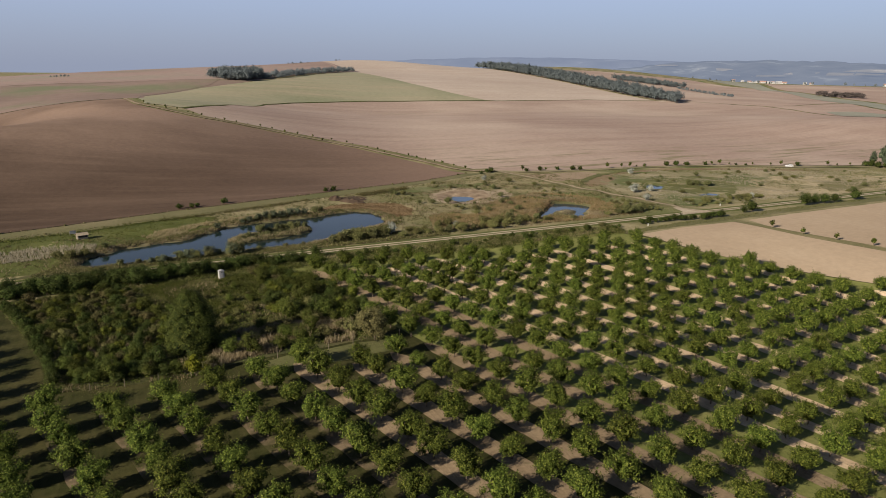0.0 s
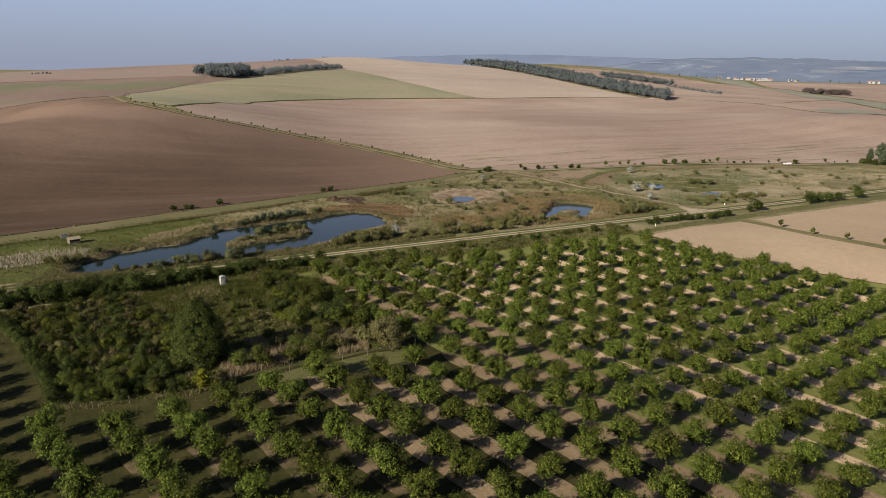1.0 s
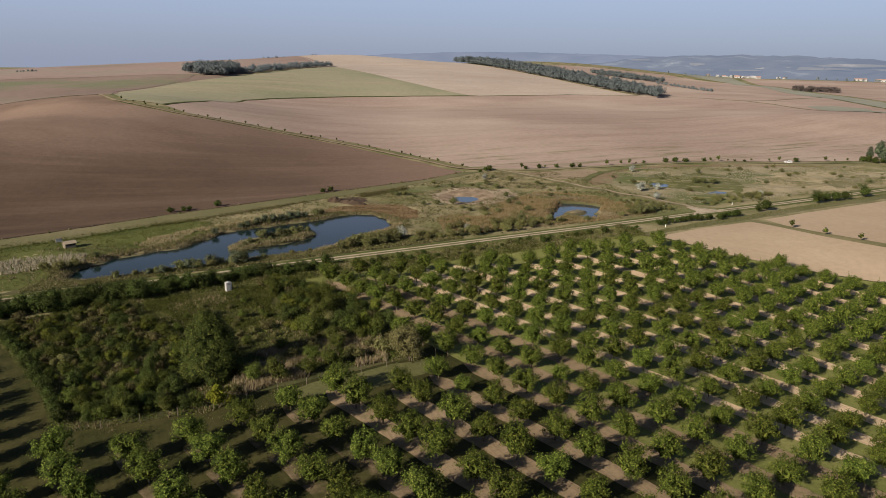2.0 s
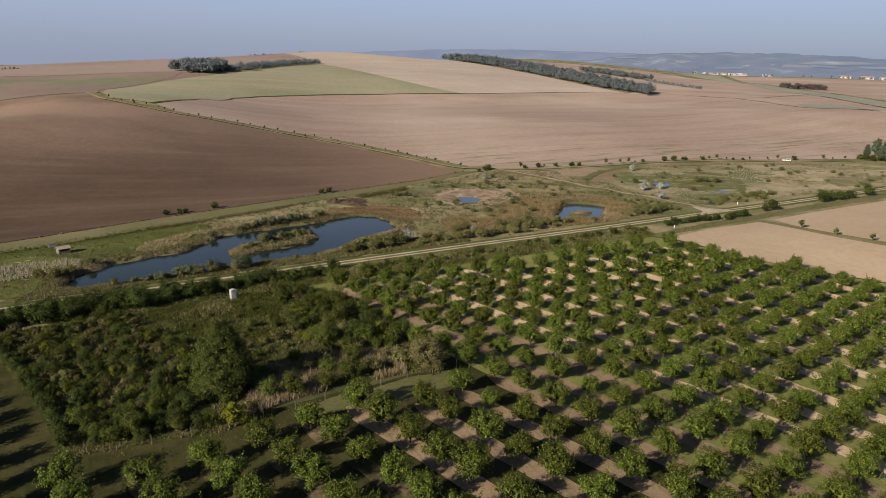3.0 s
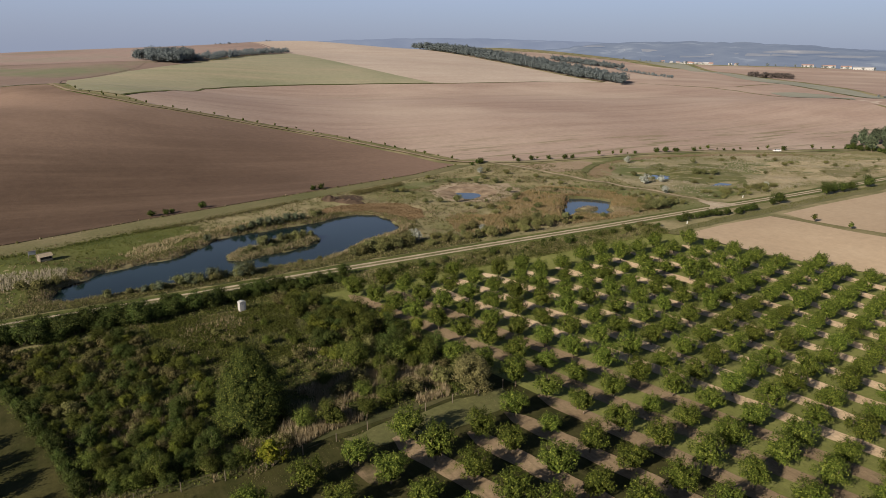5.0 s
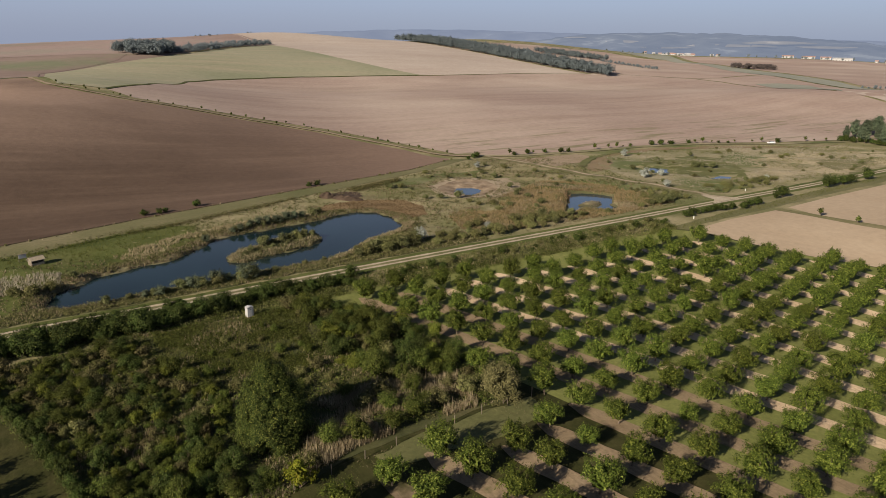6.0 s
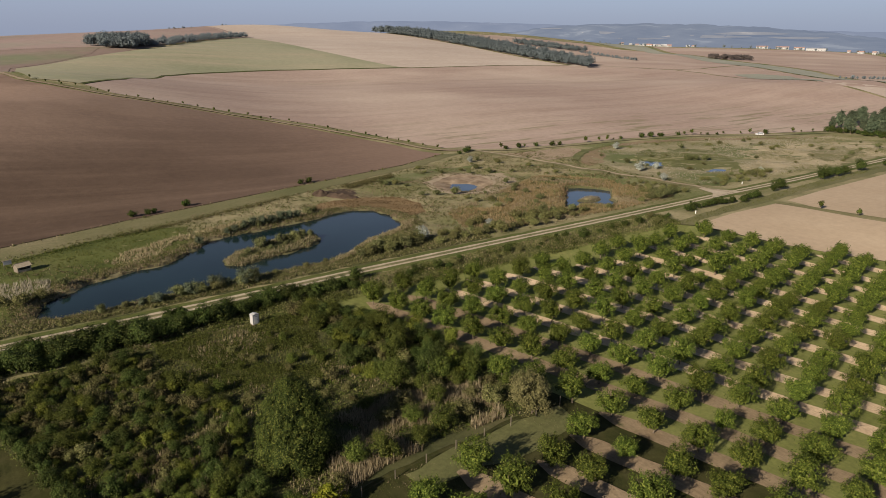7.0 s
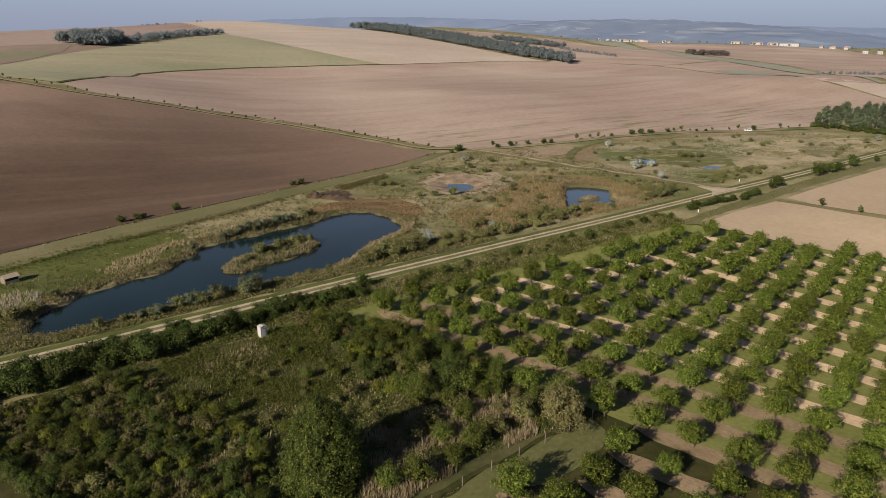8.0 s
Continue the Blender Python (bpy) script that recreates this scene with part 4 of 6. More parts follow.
for i in range(-14, 21):
    for j in range(-16, 20):
        p = orchard_spot(i, j) + rng.normal(size=2) * 0.12
        gap = rng.random()
        if inside_by(p[0], p[1], LIMIT) > -1.0 or inside_by(p[0], p[1], SCRUB) < (5.0 if p[0] < 0 and p[1] < 108 else (0.6 if p[0] > 30 else 2.2)) or inside_by(p[0], p[1], LAWN) < 0 or p[1] < 34 or (-3 < i < 3 and j < (0 if i > 0 else -1)):
            continue
        spots.append((p[0], p[1], (0.92 + 0.18 * gap) if gap > 0.025 else 0.7))
spots.sort(key=lambda s: math.hypot(s[0] - 36, s[1] - 76))
ORCHARD_SINGLE = 330
for x, y, s in spots[:ORCHARD_SINGLE]:
    plant(orchard_kinds, rng, x, y, s, rng.uniform(0.88, 1.1))


def merged(name, kinds, places, label, category, rng, kid="crown"):
    """One mass of far plants, real geometry in a single mesh."""
    src = []
    for k in kinds:
        me = next(c for c in k.children if c.name.startswith(kid)).data
        co = np.empty(len(me.vertices) * 3, np.float32)
        me.vertices.foreach_get("co", co)
        fa = np.empty(len(me.loops), np.int32)
        me.loops.foreach_get("vertex_index", fa)
        src.append((co.reshape(-1, 3), fa.reshape(len(me.polygons), -1), me.materials[0]))
    out = []
    zs = land(np.array([p[0] for p in places]), np.array([p[1] for p in places]))
    for (x, y, s), z in zip(places, zs):
        co, fa, mat = src[int(rng.integers(len(src)))]
        a = rng.uniform(0, 6.28)
        r = np.array(((math.cos(a), -math.sin(a), 0), (math.sin(a), math.cos(a), 0), (0, 0, rng.uniform(0.85, 1.15))))
        out.append((co @ r.T * s + (x, y, z), fa))
    v, f = joined(out)
    return tagged(new(name, mesh_of(name, v, f, src[0][2])), label, category, kind="stuff")


rest = spots[ORCHARD_SINGLE:]
merged("orchard_trees", orchard_far_kinds, rest, "farther rows of leafy green orchard trees", "trees", rng)
merged("orchard_trunks", orchard_far_kinds, rest, "trunks of the farther orchard trees", "trunks", np.random.default_rng(77), "trunk")

for i in range(-14, 21):
    js = [j for j in range(-34, 42) if inside_by(*orchard_spot(i, j / 2), LIMIT) < -0.5 and inside_by(*orchard_spot(i, j / 2), SCRUB) > (4.6 if orchard_spot(i, j / 2)[1] < 108 else 2.5) and inside_by(*orchard_spot(i, j / 2), LAWN) > 1 and orchard_spot(i, j / 2)[1] > 30 and not (-3 < i < 3 and j < (-1 if i > 0 else -3))]
    run = []
    for j in js + [999]:
        if run and j != run[-1] + 1:
            if len(run) > 2:
                a, b = orchard_spot(i, run[0] / 2 + 0.2), orchard_spot(i, run[-1] / 2 - 0.2)
                # strip tone steps up from west to east to imitate the light
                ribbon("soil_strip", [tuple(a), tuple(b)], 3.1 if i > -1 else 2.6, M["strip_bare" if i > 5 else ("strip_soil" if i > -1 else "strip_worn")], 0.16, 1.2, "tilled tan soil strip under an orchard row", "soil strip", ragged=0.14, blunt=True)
            run = []
        run.append(j)

# ---- scrub between orchard and track ----
rng = np.random.default_rng(9)


def scatter(poly, count, gap, rng, avoid=()):
    xs, ys = [p[0] for p in poly], [p[1] for p in poly]
    got = []
    for _ in range(count * 14):
        x, y = rng.uniform(min(xs), max(xs)), rng.uniform(min(ys), max(ys))
        if inside_by(x, y, poly) > -0.4 or any(math.hypot(x - a, y - b) < r for a, b, r in avoid):
            continue
        if all((x - a) ** 2 + (y - b) ** 2 > gap * gap for a, b in got):
            got.append((x, y))
            if len(got) >= count:
                break
    return got


KEEP = [(3.5, 112.2, 5.6), (11.5, 113, 4.8), (33.4, 105, 3.6), (3.5, 102, 2.2), (12.2, 152.3, 2.2), (10, 150.6, 1.6), (15, 153.4, 1.8), (4, 147.6, 1.6), (7, 148.8, 1.6)]
WEST = [(-27, 148), (-25, 142), (-16, 116), (-13.5, 105), (-2, 103.5), (1, 116), (1, 130), (1, 131), (-4.5, 142), (-4, 150)]
EAST = [(19, 152), (25.5, 152), (28.5, 145), (33, 138), (36, 131), (36.4, 124), (36.6, 112), (30, 116), (22, 118), (17.5, 128), (19.5, 140)]
FRONT = [(5, 103.5), (12, 106), (30, 107), (32, 117), (20, 119), (9, 117)]
OPEN = [(1, 120), (16, 119), (17, 130), (10, 127), (2, 132), (0, 136)]
def scrub_mix(*shares):
    """One kind of wild shrub, picked by shares of green, straw, brown, bright and dark."""
    return (shrub_kinds, straw_kinds, brown_kinds, bright_kinds, scrub_dark)[int(rng.choice(5, p=shares))]


BACK = {k[0].name: [] for k in (shrub_kinds, straw_kinds, brown_kinds, bright_kinds, scrub_dark)}
for x, y in scatter(WEST, 290, 1.25, rng, KEEP):
    k, size = scrub_mix(0.36, 0.16, 0.10, 0.16, 0.22), 0.32 + 0.62 * rng.random() ** 1.7
    if y > 126:
        BACK[k[0].name].append((x, y, size * 1.06))
    else:
        plant(k, rng, x, y, size, rng.uniform(0.85, 1.55))
for x, y in scatter(EAST, 125, 1.75, rng, KEEP):
    k, size = scrub_mix(0.42, 0.04, 0.10, 0.14, 0.30), 0.6 + 0.8 * rng.random() ** 1.4
    if y > 134:
        BACK[k[0].name].append((x, y, size * 1.05))
    else:
        plant(k, rng, x, y, size, rng.uniform(0.9, 1.4))
for k in (shrub_kinds, straw_kinds, brown_kinds, bright_kinds, scrub_dark):
    if BACK[k[0].name]:
        merged("far_shrubs", k, BACK[k[0].name], "dense wild shrubs at the back of the scrub", "shrubs", rng)
for x, y in scatter(FRONT, 14, 3.0, rng, KEEP):
    plant(shrub_kinds if rng.random() < 0.5 else straw_kinds, rng, x, y, rng.uniform(0.7, 1.35))
for x, y in scatter(OPEN, 16, 2.4, rng, KEEP):
    plant(straw_kinds if rng.random() < 0.6 else (brown_kinds if rng.random() < 0.5 else shrub_kinds), rng, x, y, rng.uniform(0.4, 0.9))

for x, y in scatter([(0, 144), (3, 134), (11, 128.5), (17, 132), (18, 142), (12, 148)], 15, 2.0, rng, KEEP):
    plant(straw_kinds if rng.random() < 0.5 else shrub_kinds, rng, x, y, rng.uniform(0.35, 0.7))
for x, y in scatter([(-13, 104.2), (2.4, 102.6), (2.6, 107.4), (-2, 107.6), (-12, 111)], 30, 1.4, rng):
    plant(shrub_kinds if rng.random() < 0.55 else scrub_dark, rng, x, y, rng.uniform(0.45, 0.95))


def evergreen(radius, height, tufts_out, each):
    """A broad dense cone of leafy tufts, widest low down."""
    r = np.random.default_rng(101)
    t = r.random(tufts_out) ** 0.9
    a = r.uniform(0, 6.28, tufts_out)
    rad = radius * (1 - t ** 2.3) ** 0.62 * (0.88 + 0.12 * np.clip(t / 0.2, 0, 1))
    rad = rad * (0.93 + 0.06 * np.sin(3 * a + 1.0 + 4 * t) + 0.05 * np.sin(7 * a - 9 * t) + r.uniform(-0.17, 0.07, tufts_out))
    c = np.c_[rad * np.cos(a), rad * np.sin(a), t * height + r.normal(size=tufts_out) * 0.12]
    out = np.c_[np.cos(a), np.sin(a), 0.25 + 0.9 * t ** 3]
    k = np.repeat(np.arange(tufts_out), each)
    off = r.normal(size=(len(k), 3)) * (0.27, 0.27, 0.34)
    pos = c[k] + off + out[k] * np.abs(r.normal(size=(len(k), 1))) * 0.22
    pos[:, 2] = np.maximum(pos[:, 2], 0.1)
    face = out[k] * 1.1 + off * 2.2 + (0, 0, 0.3) + r.normal(size=(len(k), 3)) * 0.35
    v, f = leaf_sprays(r, pos, face, 0.21 * r.uniform(0.6, 1.4, len(k)))
    iv, jf = leaf_sprays(r, c * (0.84, 0.84, 0.95), out, np.full(len(c), 1.9), 0.9)
    v, f = joined([(v, f), (iv, jf)])
    root = new("broad_evergreen")
    tagged(root, "large dense conical evergreen tree in the scrub", "tree")
    part("crown", mesh_of("crown", v, f, M["conifer_leaf"]), root)
    tv, tf = tube((0, 0, -0.2), (0, 0, height * 0.9), 0.32, 0.05, 7)
    part("trunk", mesh_of("trunk", tv, tf, M["bark"], True), root)
    return root


conifer = evergreen(4.35, 9.7, 640, 62)
conifer.location = (4.2, 112.6, 0)
round_bush = tree_kind("round_bush", 102, "grey_brush", "tall grey-brown round bush at the scrub corner", "shrub", "", 2.8, 5.9, 0.0, 80, 4200, 0.26, limbs=8, lobes=0.3, spread=0.14)
round_bush.location = (33.0, 106.0, float(land(33.0, 106.0)))
yellow_bush = tree_kind("yellow_shrub", 103, "yellow_leaf", "bright yellow-green shrub at the scrub edge", "shrub", "", 1.4, 3.9, 0.0, 26, 1500, 0.25, limbs=4, lobes=0.4)
yellow_bush.location = (3.6, 102.2, 0)

# clipped screen between the lawn and the scrub
for x, y in line_points([(-27.5, 146), (-22, 131), (-17.2, 115), (-15.6, 106)], 1.3):
    plant(dark_kinds, rng, x + rng.normal() * 0.2, y, rng.uniform(0.5, 0.75), 1.35, label="tall narrow green screen shrub beside the lawn", group="lawn screen")
# hedge on the near side of the track
for x in np.arange(-40, 34, 1.9):
    for _ in range(2):
        plant(dark_kinds, rng, x + rng.normal() * 0.6, 158.2 + 0.03 * x + rng.normal() * 1.3, rng.uniform(0.65, 1.15))
for x in np.arange(-42, 9, 1.7):
    for y0 in (155.6, 153.2):
        if y0 > 154 or x < -2:
            plant(dark_kinds, rng, x + rng.normal() * 0.6, y0 + rng.normal() * 0.8, rng.uniform(0.8, 1.4), rng.uniform(0.95, 1.3))
for x in np.arange(34, 128, 2.4):
    plant(verge_kinds if rng.random() < 0.5 else dark_kinds, rng, x, 158.2 + 0.045 * (x - 34) + rng.normal() * 1.6, rng.uniform(0.4, 0.85))
for x in np.arange(137, 170, 1.9):
    plant(dark_kinds, rng, x, 163.6 + rng.normal() * 0.6, rng.uniform(0.6, 0.95))
for x, y, s in ((184.8, 165.8, 1.45), (181, 165.4, 0.8), (212, 167.4, 1.5), (218, 168.5, 1.2), (222, 167.5, 1.35), (228, 168, 1.2), (240, 169, 1.5), (258, 169, 0.8), (36, 162, 1.0)):
    plant(dark_kinds, rng, x, y, s, 1.15)

# bushes of the wet meadow
for x, y, s in ((43.4, 174.4, 1.0), (45.6, 174.6, 1.4), (48, 175.4, 1.6), (50.4, 174.6, 1.5), (52.4, 176.6, 1.7), (54.6, 175.2, 1.5), (56.8, 176.6, 1.7), (59.2, 176.8, 1.5), (60.6, 179, 1.3), (50.6, 178.2, 1.3), (55.4, 179, 1.4), (47, 177.6, 1.1), (45, 178.6, 0.8), (38, 212.4, 0.85), (35.6, 211.4, 0.75), (40.4, 213, 0.8), (33, 210.6, 0.6), (29.4, 210.2, 0.7), (25.6, 210, 0.5), (48.3, 215, 1.0), (50.4, 216, 0.8),
                (94.8, 214.5, 1.2), (112.7, 208.6, 0.9), (118, 219, 0.9), (24, 173.4, 0.7), (18.6, 171.4, 1.35), (16.6, 171.8, 1.2), (13, 171.6, 0.7), (11.8, 171.4, 1.1), (8.6, 171.4, 1.2), (6.6, 171.6, 0.8), (5.2, 171.4, 1.15), (2.6, 171, 0.7), (0, 170.8, 0.8), (-4, 170.6, 0.7), (-8, 170.4, 0.8), (31, 175, 0.6), (36, 176.4, 0.6),
                (85.6, 234.8, 1.0), (83, 236, 0.7), (-16, 183.6, 1.1), (-19, 182, 1.3), (-22, 183, 1.2), (-12, 188.5, 0.8), (27.5, 192.3, 1.35), (24, 190, 0.7), (22, 188, 0.6), (30, 193, 0.8), (32.5, 193.8, 0.9), (34.5, 194.6, 0.95), (36.5, 195.2, 1.05), (38.5, 195.8, 0.95), (40.4, 195.2, 0.8), (33, 191.2, 0.6), (36.5, 192.6, 0.65), (29, 190.2, 0.55), (25.5, 188.2, 0.5)):
    plant(olive_kinds if rng.random() < 0.4 else marsh_kinds, rng, x, y, s)
for x, y in scatter([(62, 172.5), (112, 174.5), (116, 179), (96, 184), (74, 184), (64, 178)], 34, 2.4, rng):
    plant(olive_kinds if rng.random() < 0.7 else marsh_kinds, rng, x, y, rng.uniform(0.7, 1.4))
MARSH = [(76, 176), (160, 177), (160, 200), (150, 250), (138, 262), (84, 250), (76, 225)]
for poly, count in (([(172, 178), (200, 180), (216, 184), (212, 190), (190, 188), (172, 190)], 26), ([(138, 178), (160, 178), (161, 196), (150, 200), (145, 190)], 22)):
    for x, y in scatter(poly, count, 1.8, rng):
        plant(olive_kinds if rng.random() < 0.65 else marsh_kinds, rng, x, y, rng.uniform(0.5, 1.05))
UPLAND = [(170, 178), (300, 182), (318, 200), (322, 224), (290, 236), (256, 252), (200, 258), (170, 235)]
WATERS = [(128, 193, 15), (106, 226, 15.5), (190, 219, 9), (198, 197, 9), (60, 203, 13)]
for x, y in scatter(MARSH, 48, 4.0, rng, WATERS):
    plant(olive_kinds if rng.random() < 0.6 else marsh_kinds, rng, x, y, rng.uniform(0.45, 1.1), 0.85)
for x, y in scatter(UPLAND, 44, 3.4, rng, WATERS):
    plant(olive_kinds if rng.random() < 0.5 else marsh_kinds, rng, x, y, rng.uniform(0.4, 1.05), 0.85)
for x, y in ((167.5, 183), (162.5, 186), (166, 193), (161, 203), (163.5, 207), (157.5, 212), (160.5, 219), (153, 228), (157.8, 236), (152.5, 246), (154.5, 252)):
    plant(marsh_kinds, rng, x, y, rng.uniform(0.25, 0.45), 0.7)
for x, y, s in ((206, 213, 1.1), (209, 211, 1.2), (212, 213, 1.0), (203, 215, 1.1), (207, 216, 0.9), (143, 177.5, 1.3), (147, 179, 1.1), (140, 178, 1.0), (151, 180, 1.1), (179.7, 223.7, 1.0)):
    plant(marsh_kinds, rng, x, y, s)
for x, y, s in ((171.5, 210.5, 1.35), (178.4, 209, 1.0), (164, 193.6, 0.9), (200.4, 249, 1.1), (61.8, 178.6, 1.2), (82.4, 180.8, 0.7), (129.3, 255, 0.9), (313, 192, 1.0), (208, 187, 0.7)):
    plant(silver_kinds, rng, x, y, s)

for x, y, s in ((24.6, 208.6, 0.6), (26.8, 209.2, 0.75), (29.4, 210.3, 0.85), (31.8, 211, 0.9), (34.5, 211.4, 1.0), (37, 212, 1.0), (39.8, 212.6, 1.05), (42.4, 213.2, 0.95), (44.6, 213.8, 0.8),
                (17.0, 204.0, 0.75), (7.2, 171.2, 1.05), (9.2, 171.8, 0.7), (11.9, 172.6, 1.1), (14.2, 172.4, 0.75), (17.4, 171.4, 1.25), (19.4, 171.8, 0.9), (1.3, 170.2, 0.75), (-1.4, 170.4, 0.6)):
    plant(willow_kinds, rng, x, y, s, rng.uniform(0.9, 1.15))

# bushes and young trees along field edges and paths
for x, y, s in ((8.2, 236.5, 0.9), (12.3, 237, 0.8), (14, 238, 0.7), (22.8, 241, 1.0), (61, 252.3, 0.8), (64, 253, 0.9), (-40, 217, 0.5), (141, 275, 1.0), (144, 277, 1.1), (137, 273, 0.7)):
    plant(bush_kinds, rng, x, y, s, label="low green bush on the ploughed field's edge", group="field edge bushes")
for k, (x, y) in enumerate(line_points([(158, 273), (190, 268.5), (228, 266.5), (261, 261), (296, 245), (330, 233)], 4.2)):
    if rng.random() < 0.55:
        plant(bush_kinds if rng.random() < 0.4 else small_kinds, rng, x + rng.normal(), y + 1.2 + rng.normal() * 0.5, rng.uniform(0.5, 1.15), label="small tree or bush along the field road", group="field road trees")
for x, y, s in ((183, 269.5, 1.1), (187, 269, 0.9), (236, 266, 1.2), (241, 265, 1.3), (247, 263.5, 1.0), (160, 272.5, 0.9)):
    plant(bush_kinds, rng, x, y, s, label="round green bush along the field road", group="field road trees")
for k, (x, y) in enumerate(line_points(HILL_PATH[1:12], 6.0)):
    plant(small_kinds, rng, x + 2.6 + rng.normal(), y + 1.5 + rng.normal() * 2, rng.uniform(0.4, 0.8), label="sapling beside the climbing field path", group="path saplings")
for x, y in line_points(EDGE_LOW[2:], 5.0):
    if rng.random() < 0.35:
        plant(weed_kinds, rng, x, y - 0.6, rng.uniform(0.22, 0.42))
for x, y, s in ((170.6, 145, 1.0), (172.3, 135.5, 0.85), (175, 127, 0.9), (178.6, 118.5, 0.9), (183, 100, 0.9)):
    plant(small_kinds, rng, x, y, s, label="lone young tree on the grass lane", group="lane trees")
for x, y in scatter([(336, 234), (338, 198), (372, 190), (430, 196), (440, 240), (400, 246), (352, 240)], 75, 4.6, rng):
    plant(pine_kinds, rng, x, y, rng.uniform(0.65, 1.1))
for x, y in scatter([(331, 235), (334, 196), (342, 196), (340, 236)], 26, 1.8, rng):
    plant(bush_kinds, rng, x, y, rng.uniform(0.9, 1.4), label="leafy bush under the corner trees", group="corner bushes")

# ---- far woods ----
def wood_places(poly, gap, rng, s0, s1):
    xs, ys = [p[0] for p in poly], [p[1] for p in poly]
    got = []
    for x in np.arange(min(xs), max(xs), gap):
        for y in np.arange(min(ys), max(ys), gap):
            a, b = x + rng.normal() * gap * 0.25, y + rng.normal() * gap * 0.25
            if inside_by(a, b, poly) < 0:
                got.append((a, b, rng.uniform(s0, s1)))
    return got


rng = np.random.default_rng(21)
far_kinds = kinds_of(4, "wood_tree", 120, "wood_leaf", "broadleaf tree of the far wood", "tree", "", 3.8, 8.0, 0.2, 26, 420, 0.9, limbs=3, lobes=0.35, spread=0.2, fill=0.7)
merged("copse_on_hill", far_kinds, wood_places([(78, 890), (90, 838), (112, 828), (134, 846), (140, 905), (110, 925)], 6.5, rng, 1.0, 1.5), "dark rounded copse on the hill slope", "wood", rng)
merged("copse_strip", far_kinds, wood_places([(134, 852), (164, 872), (236, 982), (300, 1055), (322, 1092), (300, 1090), (220, 1005), (150, 905)], 7.5, rng, 0.5, 0.95), "long strip of trees above the green field", "wood", rng)
merged("wood_on_crest", far_kinds, wood_places([(607, 678), (614, 791), (633, 962), (650, 1184), (643, 1316), (712, 1330), (714, 1180), (694, 960), (662, 800), (630, 690)], 8.5, rng, 1.05, 1.65), "long dark wood running up the hill", "wood", rng)
merged("wood_strip_east", far_kinds, wood_places([(814, 1088), (826, 925), (850, 925), (850, 1088)], 8.0, rng, 0.8, 1.2), "narrow belt of trees beyond the wood", "wood", rng)
merged("hedge_row_east", far_kinds, [(812 - 28 * k / 40 + rng.normal() * 1.5, 903 - 148 * k / 40, rng.uniform(0.25, 0.6)) for k in range(40)], "low hedge row between far fields", "hedge", rng)
autumn_kinds = kinds_of(2, "wood_tree", 125, "autumn_wood", "bare-twigged tree of a far clump", "tree", "", 3.8, 8.0, 0.2, 24, 380, 0.9, limbs=3, lobes=0.35, spread=0.2, fill=0.7)
merged("clump_east", autumn_kinds, wood_places([(995, 790), (1030, 735), (1050, 745), (1015, 800)], 7.0, rng, 0.8, 1.2), "brownish clump of trees in the far fields", "wood", rng)
merged("hedge_far_east", far_kinds, [(690 + 60 * k / 30, 412 - 42 * k / 30 + rng.normal() * 2, rng.uniform(0.2, 0.45)) for k in range(31)], "dark hedge across the eastern fields", "hedge", rng)
merged("crest_trees", far_kinds, [(-110 + 3 * k + rng.normal() * 3, 1118, rng.uniform(0.2, 0.4)) for k in range(8)] + [(255 + 5 * k + rng.normal() * 5, 1300, rng.uniform(0.2, 0.45)) for k in range(8)] + [(352, 1330, 0.4), (358, 1330, 0.3)], "few small trees on the hill crest", "trees", rng)

# ---- tufts, reeds and rough herbs ----
def tufts(name, pts, low, high, blades, width, mat, label, rng, lean=0.35, category="grass"):
    pts = np.asarray(pts)
    n = len(pts)
    z = land(pts[:, 0], pts[:, 1])
    h = rng.uniform(low, high, n)
    base = np.repeat(np.c_[pts, z - 0.05], blades, 0)
    hh = np.repeat(h, blades) * rng.uniform(0.6, 1.1, n * blades)
    a = rng.uniform(0, 6.28, n * blades)
    out = np.c_[np.cos(a), np.sin(a), np.zeros(n * blades)]
    side = np.c_[-np.sin(a), np.cos(a), np.zeros(n * blades)]
    base = base + out * (hh * 0.25 * rng.random(n * blades))[:, None]
    tip = base + out * (hh * lean * rng.uniform(0.2, 1.2, n * blades))[:, None] + np.c_[np.zeros((n * blades, 2)), hh]
    w = (width * rng.uniform(0.6, 1.4, n * blades))[:, None]
    v = np.stack([base - side * w, base + side * w, tip], 1).reshape(-1, 3)
    return tagged(new(name, mesh_of(name, v, np.arange(len(v)).reshape(-1, 3), M[mat])), label, category, kind="stuff")


def strew(poly, count, rng, test=None):
    xs, ys = [p[0] for p in poly], [p[1] for p in poly]
    p = np.c_[rng.uniform(min(xs), max(xs), count * 4), rng.uniform(min(ys), max(ys), count * 4)]
    p = p[inside_by(p[:, 0], p[:, 1], poly) < 0]
    if test is not None:
        p = p[test(p[:, 0], p[:, 1])]
    return p[:count]


def dry(x, y):
    """Clear of water and tracks."""
    ok = np.ones(x.shape, bool)
    for poly in (REED_POND, MUD_POND, HIGH_POND, LOW_POND):
        ok &= inside_by(x, y, poly) > 0.4
    ok &= np.hypot(x - 62.5, y - 231) > 5.5
    ok &= inside_by(x, y, RUST_SHORE) > 0
    ok &= inside_by(x, y, [(97, 236), (112, 238), (119, 231), (115, 220), (104, 215), (96, 219)]) > 0
    ok &= np.maximum(inside_by(x, y, BIG_POND), -inside_by(x, y, ISLAND)) > 0.3
    ok &= np.abs(x - np.interp(y, [172, 178, 185, 200, 218.5, 240, 262, 279], [168, 165.5, 165.4, 163, 158.6, 155, 151.6, 147])) > 2.2
    return ok


